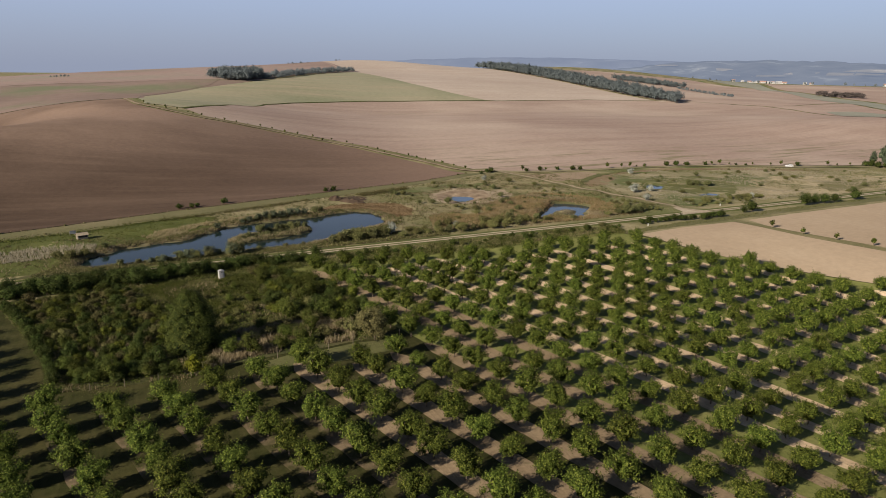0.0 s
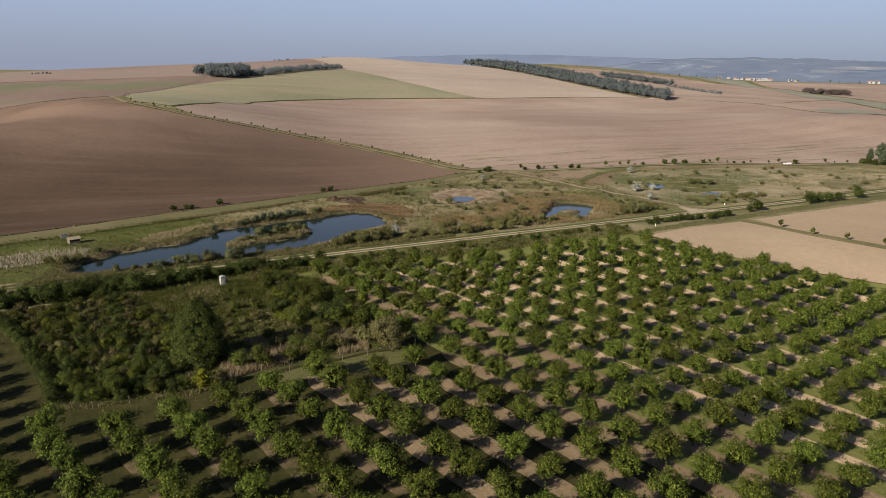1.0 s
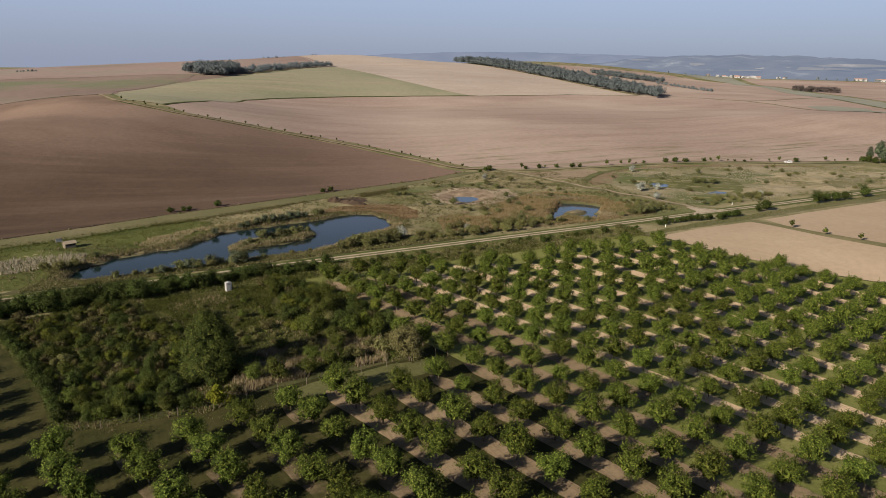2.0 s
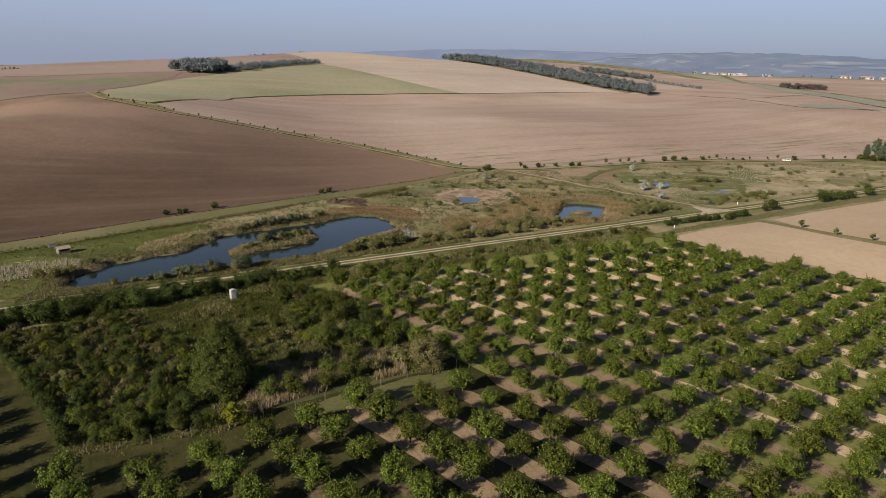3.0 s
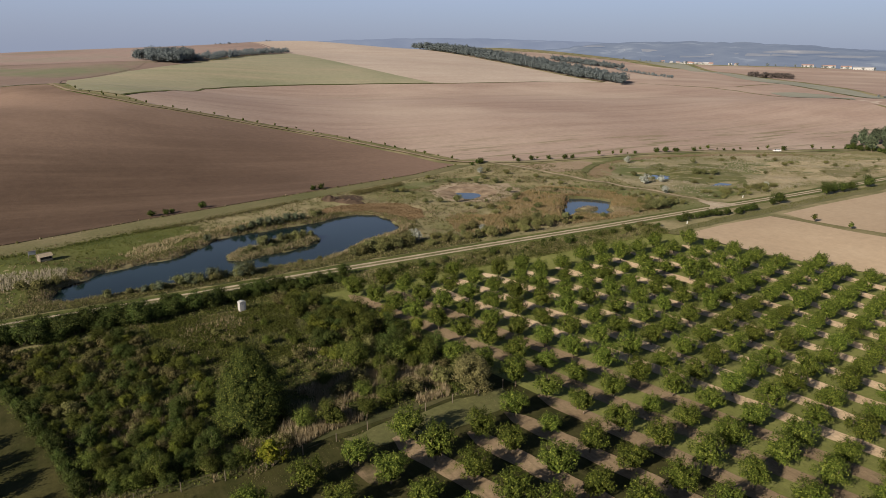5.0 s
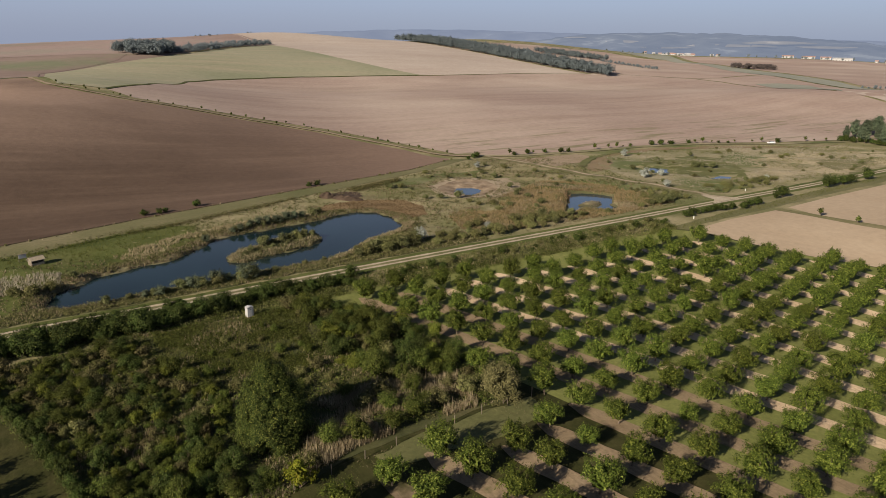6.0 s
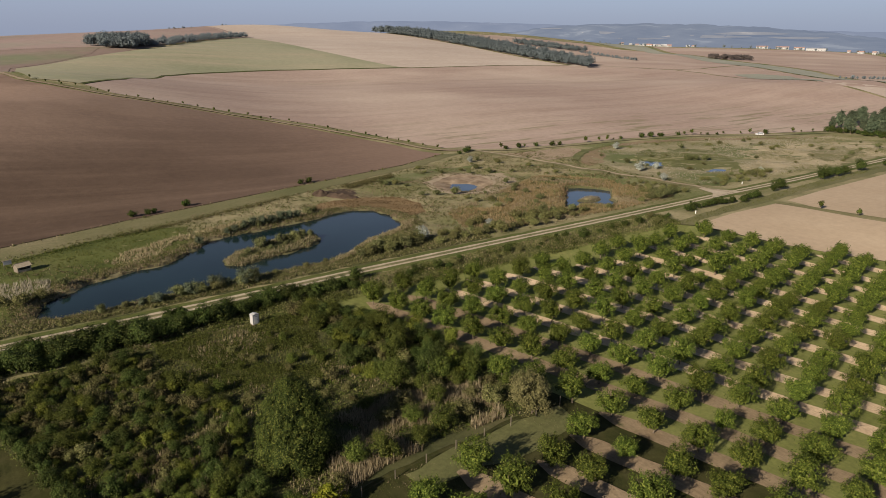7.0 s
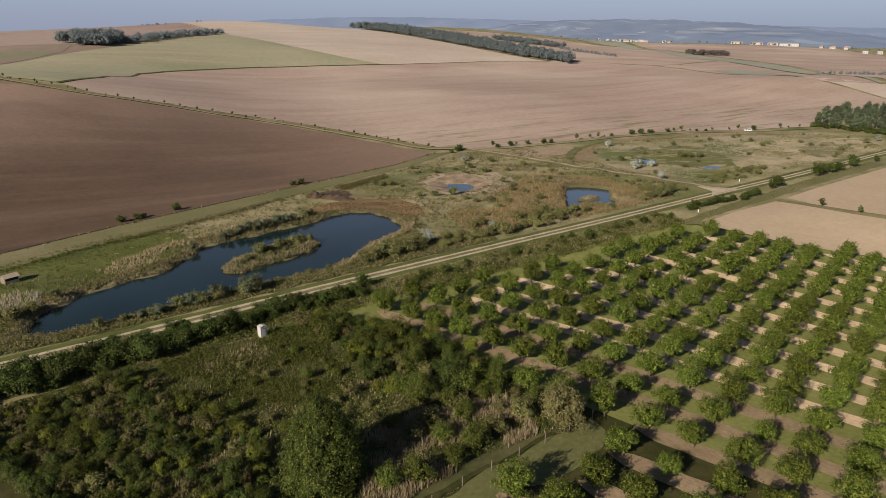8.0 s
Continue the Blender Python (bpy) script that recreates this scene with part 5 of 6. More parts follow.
def herbs(name, pts, low, high, size, sprays, mat, label, rng, category="herbs"):
    """Soft low clumps of leaves scattered as one mass."""
    pts = np.asarray(pts)
    n = len(pts)
    z = land(pts[:, 0], pts[:, 1])
    h = rng.uniform(low, high, n)
    base = np.repeat(np.c_[pts, z], sprays, 0)
    hh = np.repeat(h, sprays)
    off = rng.normal(size=(n * sprays, 3)) * np.c_[hh, hh, hh * 0] * 0.5
    off[:, 2] = hh * rng.uniform(0.15, 1.0, n * sprays)
    face = off / hh[:, None] + (0, 0, 0.6) + rng.normal(size=(n * sprays, 3)) * 0.4
    v, f = leaf_sprays(rng, base + off, face, size * rng.uniform(0.6, 1.4, n * sprays))
    return tagged(new(name, mesh_of(name, v, f, M[mat])), label, category, kind="stuff")


rng = np.random.default_rng(33)
FLOOR = [(-60, 169), (1, 169), (76, 172), (163, 175.5), (283, 180.5), (330, 186), (328, 226), (290, 240), (258, 256), (228, 262), (190, 264), (155, 266), (140, 272), (112, 259), (75, 246), (34, 233), (5, 225), (-18, 215), (-60, 206)]
patchy = lambda size, seed, cut: (lambda x, y: dry(x, y) & (wobble(x, y, size, seed) > cut))
LUSH = [(-44, 199), (-20, 203), (-2.5, 200), (12, 203), (16, 219), (8, 223), (-22, 212), (-44, 208)]
west = lambda size, seed, cut: (lambda x, y: patchy(size, seed, cut)(x, y) & (x < 168) & (inside_by(x, y, LUSH) > 0))
GLADE = [(-3, 152), (-4, 143), (2, 132), (11.5, 127), (18, 131), (19, 142), (22, 152.6)]
thicket = lambda x, y: inside_by(x, y, GLADE) > 0
tufts("meadow_grass_green", strew(FLOOR, 9000, rng, patchy(11, 1.0, -0.1)), 0.2, 0.5, 5, 0.07, "green_blade", "rough olive green meadow tufts", rng)
tufts("meadow_grass_dry", strew(FLOOR, 7000, rng, west(9, 7.0, 0.05)), 0.25, 0.6, 5, 0.07, "dry_grass", "straw coloured dry grass tufts in the meadow", rng)
herbs("meadow_herbs_olive", strew(FLOOR, 5600, rng, west(8, 2.0, -0.2)), 0.25, 0.6, 0.26, 12, "olive_leaf", "low olive herbs over the wet meadow", rng)
herbs("meadow_herbs_green", strew(FLOOR, 2200, rng, west(6, 9.0, 0.15)), 0.25, 0.7, 0.26, 12, "shrub_leaf", "low dark green herbs in the wet meadow", rng)
UPLANDS = [(171, 179), (300, 184), (320, 204), (318, 222), (290, 234), (258, 250), (200, 258), (172, 236)]
tufts("upland_straw", strew(UPLANDS, 4600, rng, patchy(14, 4.0, 0.1)), 0.25, 0.6, 5, 0.07, "pale_reed", "pale straw grass of the upper marsh", rng)
herbs("upland_herbs", strew(UPLANDS, 1500, rng, patchy(12, 14.0, 0.25)), 0.3, 0.9, 0.26, 12, "olive_leaf", "olive bushy herbs of the upper marsh", rng)
herbs("meadow_herbs_straw", strew(FLOOR, 3600, rng, west(10, 5.0, 0.2)), 0.25, 0.55, 0.26, 12, "dry_grass", "low withered straw herbs in the meadow", rng)
herbs("reed_herbs", strew([(84, 174), (150, 178), (152, 205), (118, 212), (80, 196)], 1200, rng, patchy(6, 6.0, 0.3)), 0.3, 0.9, 0.26, 12, "olive_leaf", "olive herbs among the reeds", rng)
herbs("meadow_herbs_rust", strew(FLOOR, 1600, rng, west(7, 12.0, 0.4)), 0.25, 0.6, 0.26, 12, "brown_leaf", "low brown withered herbs in the meadow", rng)
REEDS = [(84, 176), (124, 174.5), (150, 178), (152, 190), (150, 205), (144, 217), (134, 223), (112, 212), (96, 205), (80, 196), (76, 182)]
tufts("reed_bed", strew(REEDS, 11000, rng, patchy(9, 3.0, -0.25)), 0.3, 0.9, 5, 0.06, "rust_reed", "rust brown reed bed round the pond", rng, 0.25, "reeds")
tufts("reed_bed_straw", strew(REEDS, 4500, rng, patchy(7, 8.0, 0.0)), 0.3, 0.85, 5, 0.06, "dry_grass", "straw coloured reeds round the pond", rng, 0.25, "reeds")
tufts("reed_wall", strew(REEDS, 2000, rng, lambda x, y: (inside_by(x, y, REED_POND) > -0.6) & (inside_by(x, y, REED_POND) < 2.4) & (y > 0.72 * (x - 112) + 187)), 0.5, 1.1, 5, 0.06, "rust_reed", "tall reeds standing at the pond edge", rng, 0.15, "reeds")
SHORE = lambda poly, a, b: (lambda x, y: (inside_by(x, y, poly) > a) & (inside_by(x, y, poly) < b) & (inside_by(x, y, RUST_SHORE) > 0))
tufts("pond_reeds", strew([(-26, 168), (80, 168), (80, 224), (-26, 224)], 7000, rng, SHORE(BIG_POND, -0.2, 3.0)), 0.3, 0.8, 5, 0.06, "dry_grass", "dry reeds along the pond shore", rng, 0.25, "reeds")
herbs("shore_herbs", strew([(-26, 166), (80, 166), (80, 226), (-26, 226)], 4200, rng, SHORE(BIG_POND, 0.0, 5.0)), 0.3, 0.8, 0.26, 12, "olive_leaf", "olive herbs along the pond shore", rng)
tufts("islet_reeds", strew(REED_ISLET, 200, rng), 0.2, 0.4, 5, 0.06, "pale_reed", "pale reeds on the islet", rng, 0.25, "reeds")
tufts("island_grass", strew(ISLAND, 1500, rng, lambda x, y: inside_by(x, y, ISLAND) > -2.6), 0.4, 1.0, 5, 0.06, "dry_grass", "dry reeds round the island", rng)
herbs("island_herbs", strew(ISLAND, 1500, rng), 0.3, 0.8, 0.2, 12, "marsh_leaf", "olive herbs on the island", rng)
tufts("pale_reeds", strew([(-34, 182), (-14, 186), (-14, 193), (-26, 196), (-38, 192)], 1100, rng, dry), 0.5, 1.2, 5, 0.06, "pale_reed", "pale feathery reed bed at the pond end", rng, 0.25, "reeds")
tufts("lush_grass", strew(LUSH, 2400, rng, dry), 0.2, 0.5, 5, 0.07, "green_blade", "green grass tufts above the pond", rng)
tufts("scrub_grass_dry", strew(FRONT, 3600, rng, lambda x, y: wobble(x, y, 5, 2.0) > -0.2), 0.7, 1.5, 5, 0.05, "dry_grass", "tall straw grass among the scrub", rng)
tufts("scrub_grass", strew(SCRUB, 9000, rng), 0.25, 0.7, 5, 0.05, "green_blade", "rank green grass and herbs among the scrub", rng)
herbs("scrub_herbs", strew(SCRUB, 5000, rng, thicket), 0.3, 0.9, 0.23, 12, "shrub_leaf", "rank green herbs among the scrub", rng)
herbs("scrub_herbs_olive", strew(SCRUB, 3000, rng, lambda x, y: thicket(x, y) & (wobble(x, y, 5, 3.0) > -0.1)), 0.3, 0.8, 0.23, 12, "olive_leaf", "olive herbs among the scrub", rng)
tufts("scrub_straw_patch", strew([(-13, 119), (-10, 113.5), (-5, 113), (-4, 118), (-8, 122)], 700, rng), 0.5, 1.2, 5, 0.05, "dry_grass", "patch of tall withered grass among the shrubs", rng)
tufts("scrub_straw", strew(SCRUB, 3600, rng, lambda x, y: wobble(x, y, 6, 8.0) > 0.2), 0.35, 0.9, 5, 0.05, "dry_grass", "patches of withered grass among the scrub", rng)
BANK = [(-60, 153), (36, 153.5), (126, 156), (128, 165.5), (76, 164.5), (33, 163), (-60, 159)]
tufts("verge_grass", strew(BANK, 6000, rng), 0.25, 0.7, 5, 0.06, "green_blade", "rank olive herbs below the track", rng)
herbs("verge_herbs", strew(BANK, 4200, rng), 0.3, 0.9, 0.25, 12, "olive_leaf", "rank olive bushy herbs below the track", rng)
herbs("verge_herbs_dark", strew(BANK, 2600, rng, lambda x, y: wobble(x, y, 5, 6.0) > 0.0), 0.4, 1.1, 0.25, 12, "shrub_leaf", "dark green bushy herbs below the track", rng)
tufts("verge_straw", strew([(36, 155), (126, 156), (128, 165.5), (76, 164.5), (36, 163)], 2600, rng, lambda x, y: wobble(x, y, 6, 5.0) > -0.1), 0.3, 0.7, 5, 0.06, "dry_grass", "dry herbs below the track", rng)

PONDSIDE = [(-26, 167.6), (0, 168.4), (33, 170.2), (76, 171.8), (78, 177), (62, 180), (50, 182), (42, 179), (30, 176.6), (10, 174.4), (-8, 173.6), (-24, 173)]
herbs("pondside_herbs", strew(PONDSIDE, 2600, rng, dry), 0.3, 0.7, 0.26, 12, "olive_leaf", "olive herbs between the track and the pond", rng)
tufts("pondside_straw", strew(PONDSIDE, 1800, rng, dry), 0.3, 0.7, 5, 0.06, "dry_grass", "straw grass between the track and the pond", rng)
EAST_SHORE = [(36, 174), (40, 175), (47, 179), (55, 185), (62, 188), (70, 194), (66, 196), (58, 191), (50, 188), (43, 182)]
tufts("shore_reeds", strew(EAST_SHORE, 1500, rng, dry), 0.5, 1.1, 5, 0.06, "dry_grass", "tall straw reeds on the eastern pond shore", rng, 0.2, "reeds")
tufts("rust_growth", strew(RUST_SHORE, 2200, rng, lambda x, y: inside_by(x, y, BIG_POND) > 0.2), 0.15, 0.4, 5, 0.07, "rust_growth", "rust orange dock and sedge on the drying shore", rng, 0.4)
WEED_LINE = [(-44, 203), (-19, 209.5), (-2.8, 216.4), (16.8, 222), (36, 229.4), (51, 235.5), (51, 238.4), (36, 231.8), (16.8, 224.6), (-2.8, 218.8), (-19, 212), (-44, 206)]
herbs("weed_line", strew(WEED_LINE, 2600, rng, lambda x, y: x > 2), 0.4, 1.0, 0.24, 12, "brown_leaf", "dark withered weeds below the mown headland", rng)
herbs("weed_line_green", strew(WEED_LINE, 2200, rng, lambda x, y: x < 14), 0.3, 0.8, 0.24, 12, "shrub_leaf", "dark green weeds below the mown headland", rng)
SEDGE_STRIP = [(69.5, 242), (92.5, 250.4), (91.4, 246.2), (71, 237.6)]
herbs("sedge_strip", strew(SEDGE_STRIP, 900, rng), 0.5, 1.0, 0.22, 12, "brown_leaf", "dark olive rank weeds beside the dug earth", rng)
edge_band = [(x, y - 1.6) for x, y in EDGE_LOW[2:]] + [(x, y + 0.2) for x, y in EDGE_LOW[:1:-1]]
tufts("edge_straw", strew(edge_band, 1500, rng, lambda x, y: wobble(x, y, 5, 4.4) > -0.35), 0.25, 0.7, 5, 0.07, "dry_grass", "dry grass fringe along the ploughed field", rng)
herbs("edge_herbs", strew(edge_band, 500, rng, lambda x, y: wobble(x, y, 4, 1.4) > 0.1), 0.3, 0.7, 0.24, 10, "brown_leaf", "dark withered weeds along the ploughed field", rng)
tufts("glade_grass", strew(GLADE, 7000, rng), 0.25, 0.65, 5, 0.05, "green_blade", "fine olive grass of the glade in the scrub", rng)
herbs("glade_herbs", strew(GLADE, 4200, rng, lambda x, y: wobble(x, y, 4, 7.5) > -0.2), 0.25, 0.75, 0.2, 12, "shrub_leaf", "low green herbs in the glade", rng)
tufts("glade_straw", strew(GLADE, 450, rng, lambda x, y: wobble(x, y, 4, 2.5) > 0.1), 0.2, 0.5, 5, 0.05, "rust_reed", "withered straw grass of the glade", rng)

LANE = [(-14, 101.5), (3, 98), (20, 97.5), (34, 101.5), (35.5, 105), (12, 104), (3, 101.2), (-14, 103.4)]
tufts("lane_tufts", strew(LANE, 2600, rng, lambda x, y: wobble(x, y, 4, 6.5) > -0.2), 0.08, 0.25, 4, 0.05, "green_blade", "short rough grass along the scrub fence", rng)
tufts("lane_straw", strew(LANE, 700, rng, lambda x, y: wobble(x, y, 3, 1.5) > 0.2), 0.1, 0.35, 4, 0.05, "dry_grass", "withered grass along the scrub fence", rng)

rng = np.random.default_rng(34)
NORTH_SHORE = [(0, 194), (14, 203), (20, 209.5), (40, 212), (52, 217), (50, 223), (34, 218), (14, 213), (-4, 201)]
tufts("north_shore_straw", strew(NORTH_SHORE, 2200, rng, lambda x, y: dry(x, y) & (wobble(x, y, 5, 3.5) > -0.1)), 0.4, 0.9, 5, 0.07, "dry_grass", "straw reeds behind the northern pond shore", rng, 0.3, "reeds")
VERGE = [(118, 150), (128, 155), (150, 158), (172, 159), (200, 162), (254, 167.5), (254, 170), (200, 166), (172, 163), (150, 161), (124, 157.5)]
tufts("verge_tufts", strew(VERGE, 2200, rng), 0.15, 0.45, 5, 0.07, "green_blade", "grass tufts in the green verge", rng)
DRY_EAST = [(226, 186), (298, 189), (316, 206), (304, 222), (262, 238), (232, 236), (222, 210)]
tufts("upland_pale_straw", strew(DRY_EAST, 3000, rng, lambda x, y: dry(x, y) & (wobble(x, y, 13, 1.5) > -0.1)), 0.25, 0.6, 5, 0.08, "pale_reed", "pale dry grass on the upper marsh", rng)

# ---- built things ----
def box_bm(sx, sy, sz, at=(0, 0, 0), bevel=0.0, bm=None):
    bm = bm or bmesh.new()
    r = bmesh.ops.create_cube(bm, size=1, matrix=Matrix.Translation((at[0], at[1], at[2] + sz / 2)) @ Matrix.Diagonal((sx, sy, sz, 1)))
    if bevel:
        edges = list({e for v in r["verts"] for e in v.link_edges})
        bmesh.ops.bevel(bm, geom=edges, offset=bevel, segments=2, affect="EDGES", profile=0.5)
    return bm


def prism_bm(outline, lo, hi, axis="y"):
    """A side outline (a, z) drawn out along y, or (x, y) drawn up along z."""
    bm = bmesh.new()
    put = (lambda a, b, c: (a, c, b)) if axis == "y" else (lambda a, b, c: (a, b, c))
    first = [bm.verts.new(put(a, b, lo)) for a, b in outline]
    last = [bm.verts.new(put(a, b, hi)) for a, b in outline]
    bm.faces.new(first)
    bm.faces.new(last[::-1])
    n = len(outline)
    for i in range(n):
        bm.faces.new((first[i], last[i], last[(i + 1) % n], first[(i + 1) % n]))
    bmesh.ops.recalc_face_normals(bm, faces=bm.faces[:])
    return bm


def thing(name, at, turn, label, category, group=""):
    root = new(name)
    root.empty_display_size = 0.3
    root.matrix_basis = pose(at[0], at[1], at[2], 0, 0, turn)
    return tagged(root, label, category, group)


# service hut beside the track
HUT = 0.78
hut = thing("service_hut", (12.6, 152.0, float(land(12.6, 152.0)) + 0.1), 12, "small pale grey metal service hut with a low roof", "hut")
part("plinth", box_bm(1.75, 1.5, 0.14, (0, 0, -0.04), 0.02), hut, mat=M["mud"])
part("body", box_bm(1.6, 1.35, 2.1, (0, 0, 0.10), 0.02), hut, mat=M["hut_paint"])
part("roof", prism_bm([(-0.83, 2.19), (0, 2.36), (0.83, 2.19), (0.83, 2.24), (0, 2.43), (-0.83, 2.24)], -0.71, 0.71), hut, "pale sheet metal roof", mat=M["hut_paint"])
door = part("door", box_bm(0.85, 0.03, 1.8, (0, -0.69, 0.16), 0.008), hut, mat=M["grey_metal"])
part("handle", box_bm(0.04, 0.05, 0.16, (0.33, -0.72, 1.0), 0.008), door, mat=M["dark_gap"])
part("vent", box_bm(0.4, 0.02, 0.14, (0, -0.712, 1.72)), door, mat=M["dark_gap"])

hut.scale = (HUT * 0.9, HUT * 0.9, HUT * 1.02)

# timber shelter above the pond
hide = thing("timber_shelter", (-18.0, 203.0, float(land(-18.0, 203.0))), 22, "low timber shelter with a pale pitched roof on grass", "shelter")
for sy in (-1, 1):
    part("roof_slope", prism_bm([(sy * 1.15, 1.18), (0, 1.86), (0, 1.94), (sy * 1.15, 1.26)], -1.55, 1.55), hide, "pale weathered board roof", mat=M["raw_timber"]).rotation_euler = (0, 0, math.pi / 2)
part("ridge_cap", box_bm(3.14, 0.16, 0.06, (0, 0, 1.91), 0.01), hide, mat=M["post_wood"])
part("back_wall", box_bm(2.7, 0.07, 1.16, (0, 0.9, 0.06)), hide, mat=M["post_wood"])
for sx in (-1, 1):
    part("end_wall", prism_bm([(-0.9, 0.06), (0.86, 0.06), (0.86, 1.26), (0, 1.76), (-0.9, 1.26)], sx * 1.33 - 0.035, sx * 1.33 + 0.035), hide, mat=M["post_wood"]).rotation_euler = (0, 0, math.pi / 2)
    part("post", box_bm(0.12, 0.12, 1.28, (sx * 1.26, -0.88, -0.05), 0.01), hide, mat=M["raw_timber"])
part("front_rail", box_bm(2.5, 0.06, 0.55, (0, -0.9, 0.1), 0.01), hide, mat=M["raw_timber"])
part("bench", box_bm(2.4, 0.4, 0.06, (0, 0.55, 0.42), 0.01), hide, mat=M["raw_timber"])
hide.scale = (0.95, 0.95, 0.95)

# notice board beside the shelter
board = thing("notice_board", (-20.4, 206.0, float(land(-20.4, 206.0))), 15, "pale weathered notice board on two posts", "board")
for sx in (-0.7, 0.7):
    part("post", box_bm(0.1, 0.1, 1.9, (sx, 0, -0.1), 0.01), board, mat=M["post_wood"])
part("panel", box_bm(1.5, 0.06, 0.8, (0, -0.08, 0.95), 0.01), board, "pale grey board panel", mat=M["grey_metal"])
part("hood", box_bm(1.8, 0.4, 0.06, (0, -0.05, 1.8), 0.01), board, mat=M["post_wood"])


def marker(x, y, h, w, label, paint="white_paint"):
    m = thing("marker_post", (x, y, float(land(x, y))), 0, label, "post", "white marker posts")
    part("shaft", box_bm(w, w, h, (0, 0, -0.1), 0.02), m, mat=M[paint])
    part("cap", box_bm(w * 1.2, w * 1.2, 0.06, (0, 0, h - 0.1), 0.01), m, mat=M["grey_metal"])


marker(137.2, 160.6, 0.9, 0.16, "white marker post in the green verge")
marker(182.4, 177.2, 0.85, 0.16, "white marker post by the far track")

# white car on the field road
car = thing("parked_car", (292.0, 242.0, float(land(292.0, 242.0)) + 0.25), -28, "white estate car standing on the field road", "car")
part("body", prism_bm([(-2.2, 0.35), (-2.2, 0.85), (-1.5, 0.95), (2.1, 1.0), (2.2, 0.8), (2.2, 0.35)], -0.88, 0.88), car, mat=M["car_paint"])
part("cabin", prism_bm([(-1.1, 0.93), (-0.45, 1.48), (1.65, 1.50), (2.05, 0.98)], -0.76, 0.76), car, mat=M["car_paint"])
part("side_window", prism_bm([(-0.85, 0.98), (-0.38, 1.40), (1.5, 1.42), (1.75, 1.0)], -0.775, 0.775), car, mat=M["car_glass"])
part("windscreen", prism_bm([(-1.13, 0.96), (-0.50, 1.47), (-0.47, 1.43), (-1.05, 0.96)], -0.66, 0.66), car, mat=M["car_glass"])
car.scale = (0.8, 0.8, 0.8)
for sx in (-1.4, 1.4):
    for sy in (-0.8, 0.8):
        bm = bmesh.new()
        bmesh.ops.create_cone(bm, cap_ends=True, segments=16, radius1=0.32, radius2=0.32, depth=0.2, matrix=Matrix.Translation((sx, sy, 0.32)) @ Matrix.Rotation(math.pi / 2, 4, "X"))
        wheel = part("wheel", bm, car, mat=M["rubber"])
        bm = bmesh.new()
        bmesh.ops.create_cone(bm, cap_ends=True, segments=12, radius1=0.19, radius2=0.19, depth=0.212, matrix=Matrix.Translation((sx, sy, 0.32)) @ Matrix.Rotation(math.pi / 2, 4, "X"))
        part("rim", bm, wheel, mat=M["grey_metal"])

# earth heap at the pond's upper end
rng = np.random.default_rng(44)
hx, hy = np.meshgrid(np.linspace(-1, 1, 36), np.linspace(-1, 1, 20))
for cx, cy, lx, ly, hh, turn in ((60.0, 234.5, 2.6, 2.0, 1.5, -40), (64.5, 229, 5.6, 2.0, 1.0, -52)):
    c, s = math.cos(radians(turn)), math.sin(radians(turn))
    X, Y = cx + hx * lx * c - hy * ly * s, cy + hx * lx * s + hy * ly * c
    Z = land(X, Y) - 0.08 + hh * np.clip(1 - hx ** 2 - hy ** 2, 0, 1) ** 0.6 * (1 + 0.35 * wobble(X, Y, 0.7))
    tagged(new("earth_mound", mesh_of("earth_mound", np.stack([X, Y, Z], -1).reshape(-1, 3), grid_faces(36, 20), M["bank_soil"], True)), "mound of dark dug earth above the pond", "earth mound", "earth mounds")

# post fence along the scrub
fence = thing("scrub_fence", (0, 0, 0), 0, "old wooden post and wire fence along the scrub edge", "fence")
posts = line_points([(-15.2, 103.2), (3, 101.2), (12, 104.0), (37.4, 105.4)], 4.0)
for x, y in posts:
    part("post", box_bm(0.09, 0.09, 1.3 + 0.25 * rng.random(), (x, y, -0.15), 0.015), fence, mat=M["post_wood"])
for h in (0.7, 1.2):
    vs = [tube((*a, h), (*b, h), 0.006, 0.006, 3) for a, b in zip(posts, posts[1:])]
    v, f = joined(vs)
    part("wire", mesh_of("wire", v, f, M["dark_gap"]), fence)


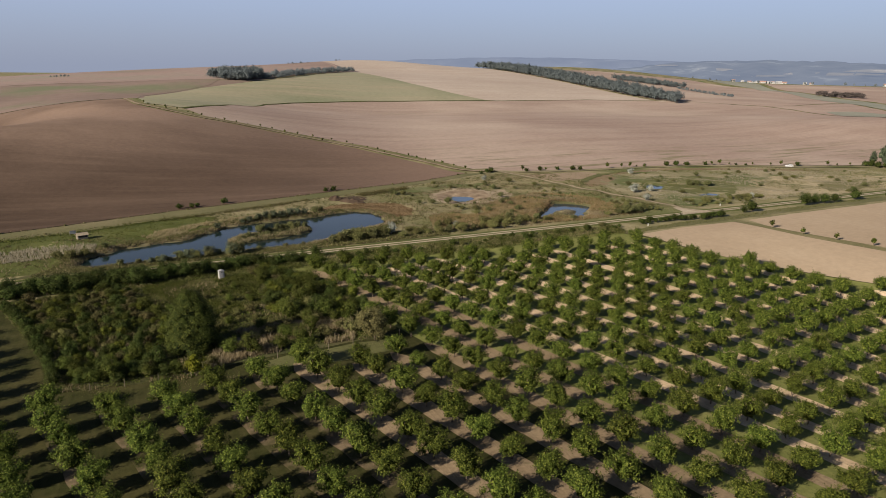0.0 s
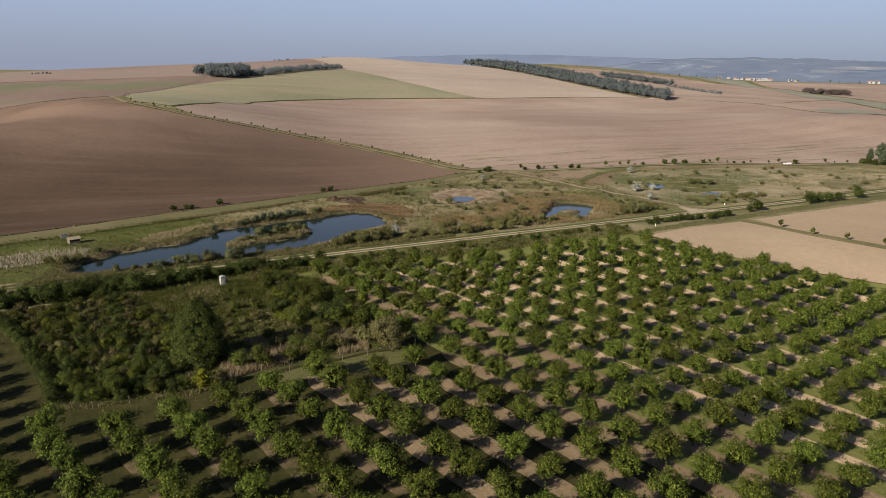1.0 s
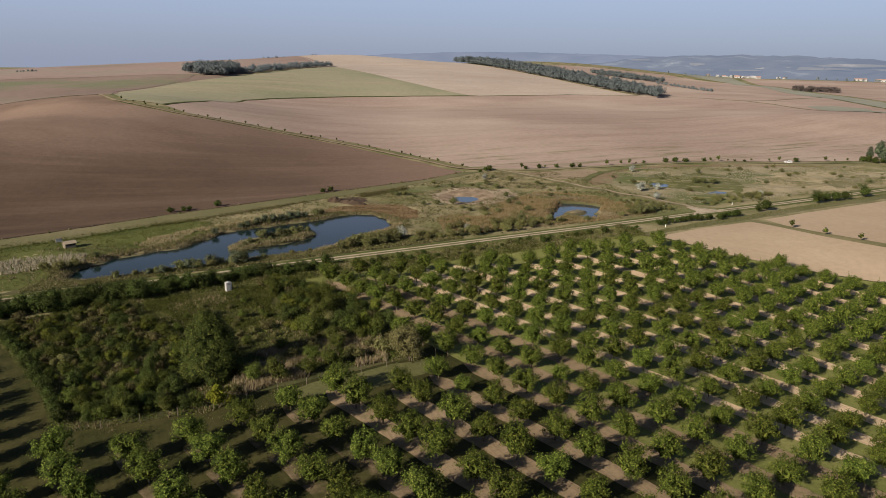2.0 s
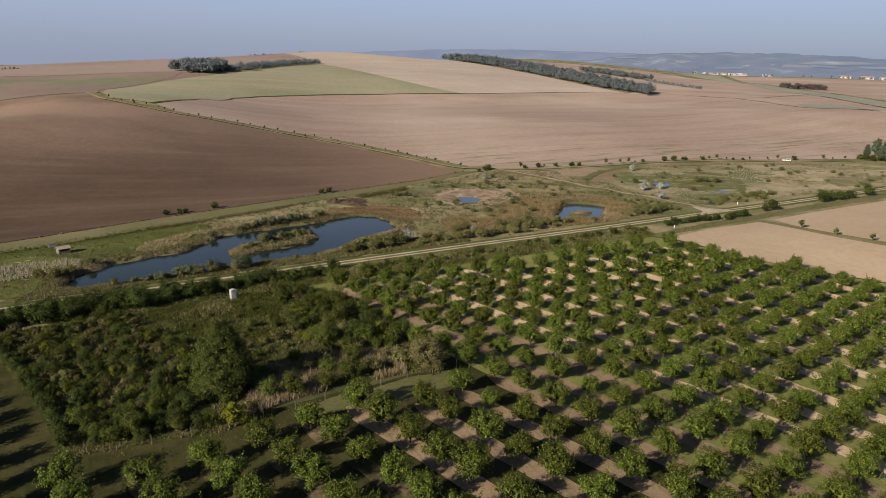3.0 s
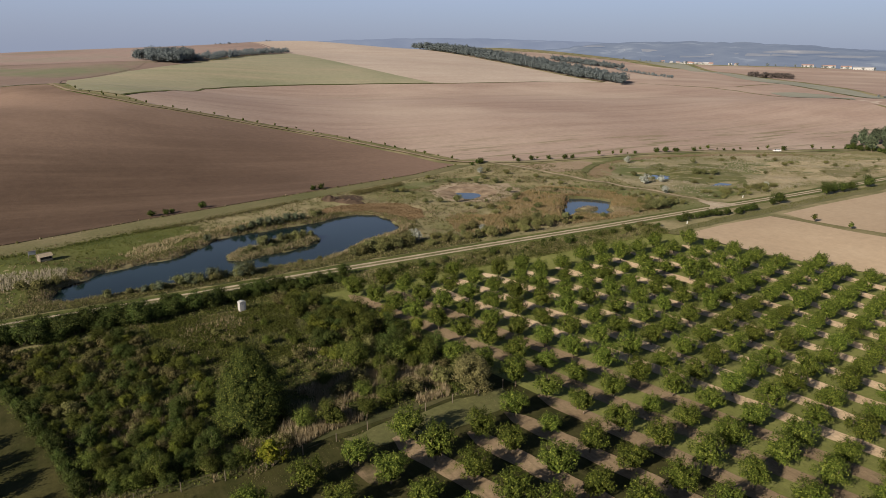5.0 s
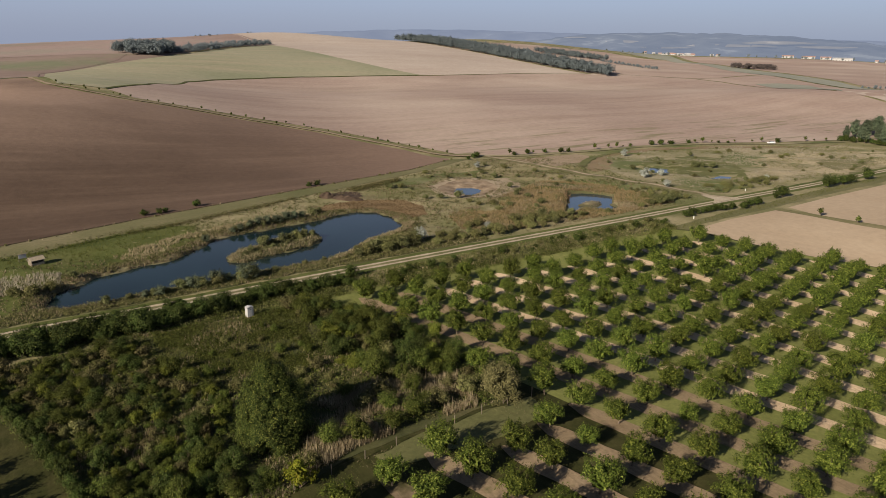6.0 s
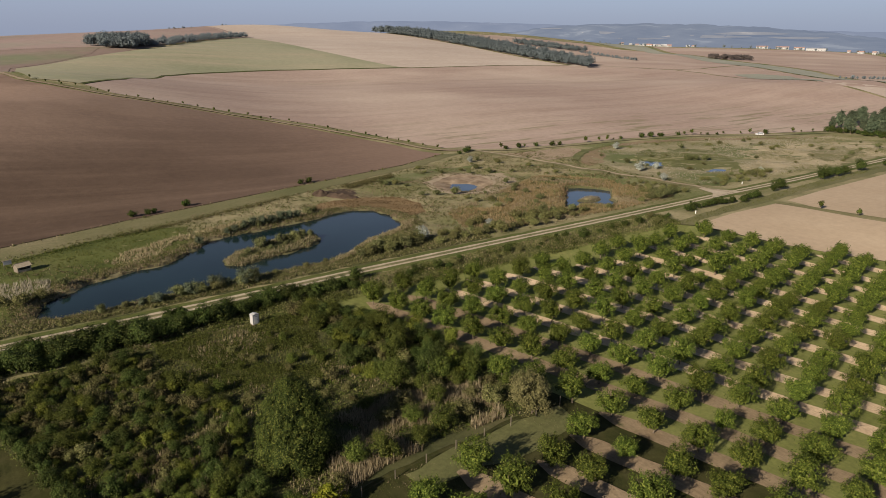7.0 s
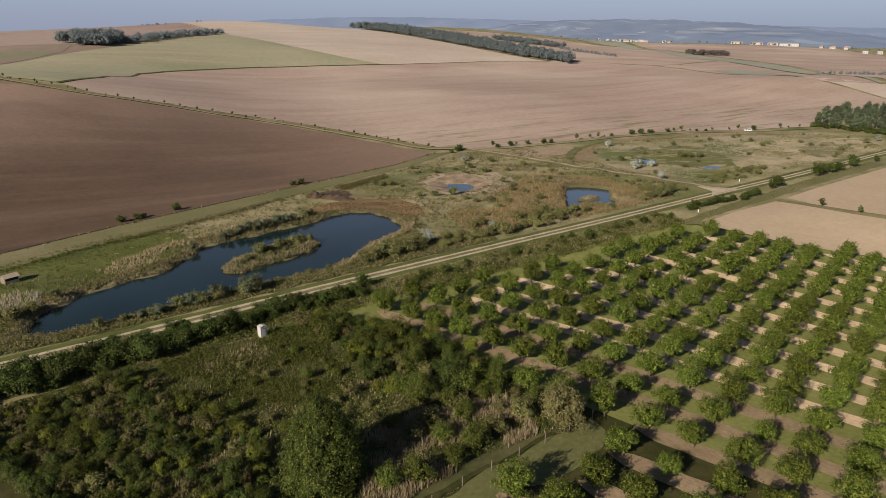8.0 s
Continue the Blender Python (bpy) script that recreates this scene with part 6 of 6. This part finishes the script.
# ---- village houses ----
def house(x, y, lx, ly, wall, rise, turn, roof_mat, label, group="village houses"):
    z = float(land(np.array(x), np.array(y)))
    h = thing("house", (x, y, z - 0.5), turn, label, "house", group)
    h.scale = (0.8, 0.8, 0.8)
    part("wall", box_bm(lx, ly, wall + 0.5), h, mat=M["render_wall"])
    part("roof", prism_bm([(-ly / 2 - 0.6, wall + 0.4), (0, wall + 0.5 + rise), (ly / 2 + 0.6, wall + 0.4), (0, wall + 0.1 + rise * 0.9)], -lx / 2 - 0.5, lx / 2 + 0.5), h, mat=M[roof_mat]).rotation_euler = (0, 0, math.pi / 2)
    n = max(2, int(lx / 7))
    for k in range(n):
        for s in (-1, 1):
            part("window", box_bm(1.4, 0.12, 1.6, (-lx / 2 + (k + 0.5) * lx / n, s * ly / 2, 1.6)), h, mat=M["car_glass"])


TOWARD = -48
for f in (0.08, 0.12, 0.34, 0.45, 0.48, 0.52, 0.55, 0.58, 0.60, 0.64, 0.67, 0.71, 0.97, 1.0):
    x, y = 1372 + 118 * f + rng.normal() * 9, 1345 - 130 * f + rng.normal() * 9
    house(x, y, rng.uniform(8, 12), 8, rng.uniform(3.5, 5), rng.uniform(2.5, 4), TOWARD + rng.normal() * 25, "clay_roof" if rng.random() < 0.6 else "metal_roof", "white rendered village house with a pitched roof")
house(1432, 1288, 75, 12, 4.5, 1.5, -52, "metal_roof", "long low white farm building", "farm buildings")
for x, y, l in ((1668, 1128, 34), (1692, 1088, 38), (1712, 1055, 30)):
    house(x, y, l, 10, 6, 3.0, -58, "clay_roof", "long two-storey white apartment house", "apartment houses")
house(1645, 975, 52, 20, 7, 2.0, -60, "metal_roof", "large pale grey metal hall", "halls")
for k in range(7):
    x, y = 1668 + 40 * rng.random(), 925 - 70 * rng.random()
    house(x, y, rng.uniform(8, 15), 8, rng.uniform(3.5, 5.5), 3, TOWARD + rng.normal() * 25, "metal_roof" if k % 2 else "clay_roof", "white rendered village house with a pitched roof")
for k in range(2):
    house(1500 + 14 * k, 735 - 22 * k, 12, 8, 4, 3, TOWARD, "metal_roof", "white rendered village house with a pitched roof")
rng = np.random.default_rng(61)
merged("village_trees", far_kinds, [(1340 + 420 * t + rng.normal() * 25, 1400 - 560 * t + rng.normal() * 25, rng.uniform(0.4, 0.9)) for t in rng.random(60)], "trees among the village houses", "trees", rng)

# the pattern plants have all been copied to their places
for root in KINDS:
    for child in list(root.children):
        bpy.data.objects.remove(child)
    bpy.data.objects.remove(root)
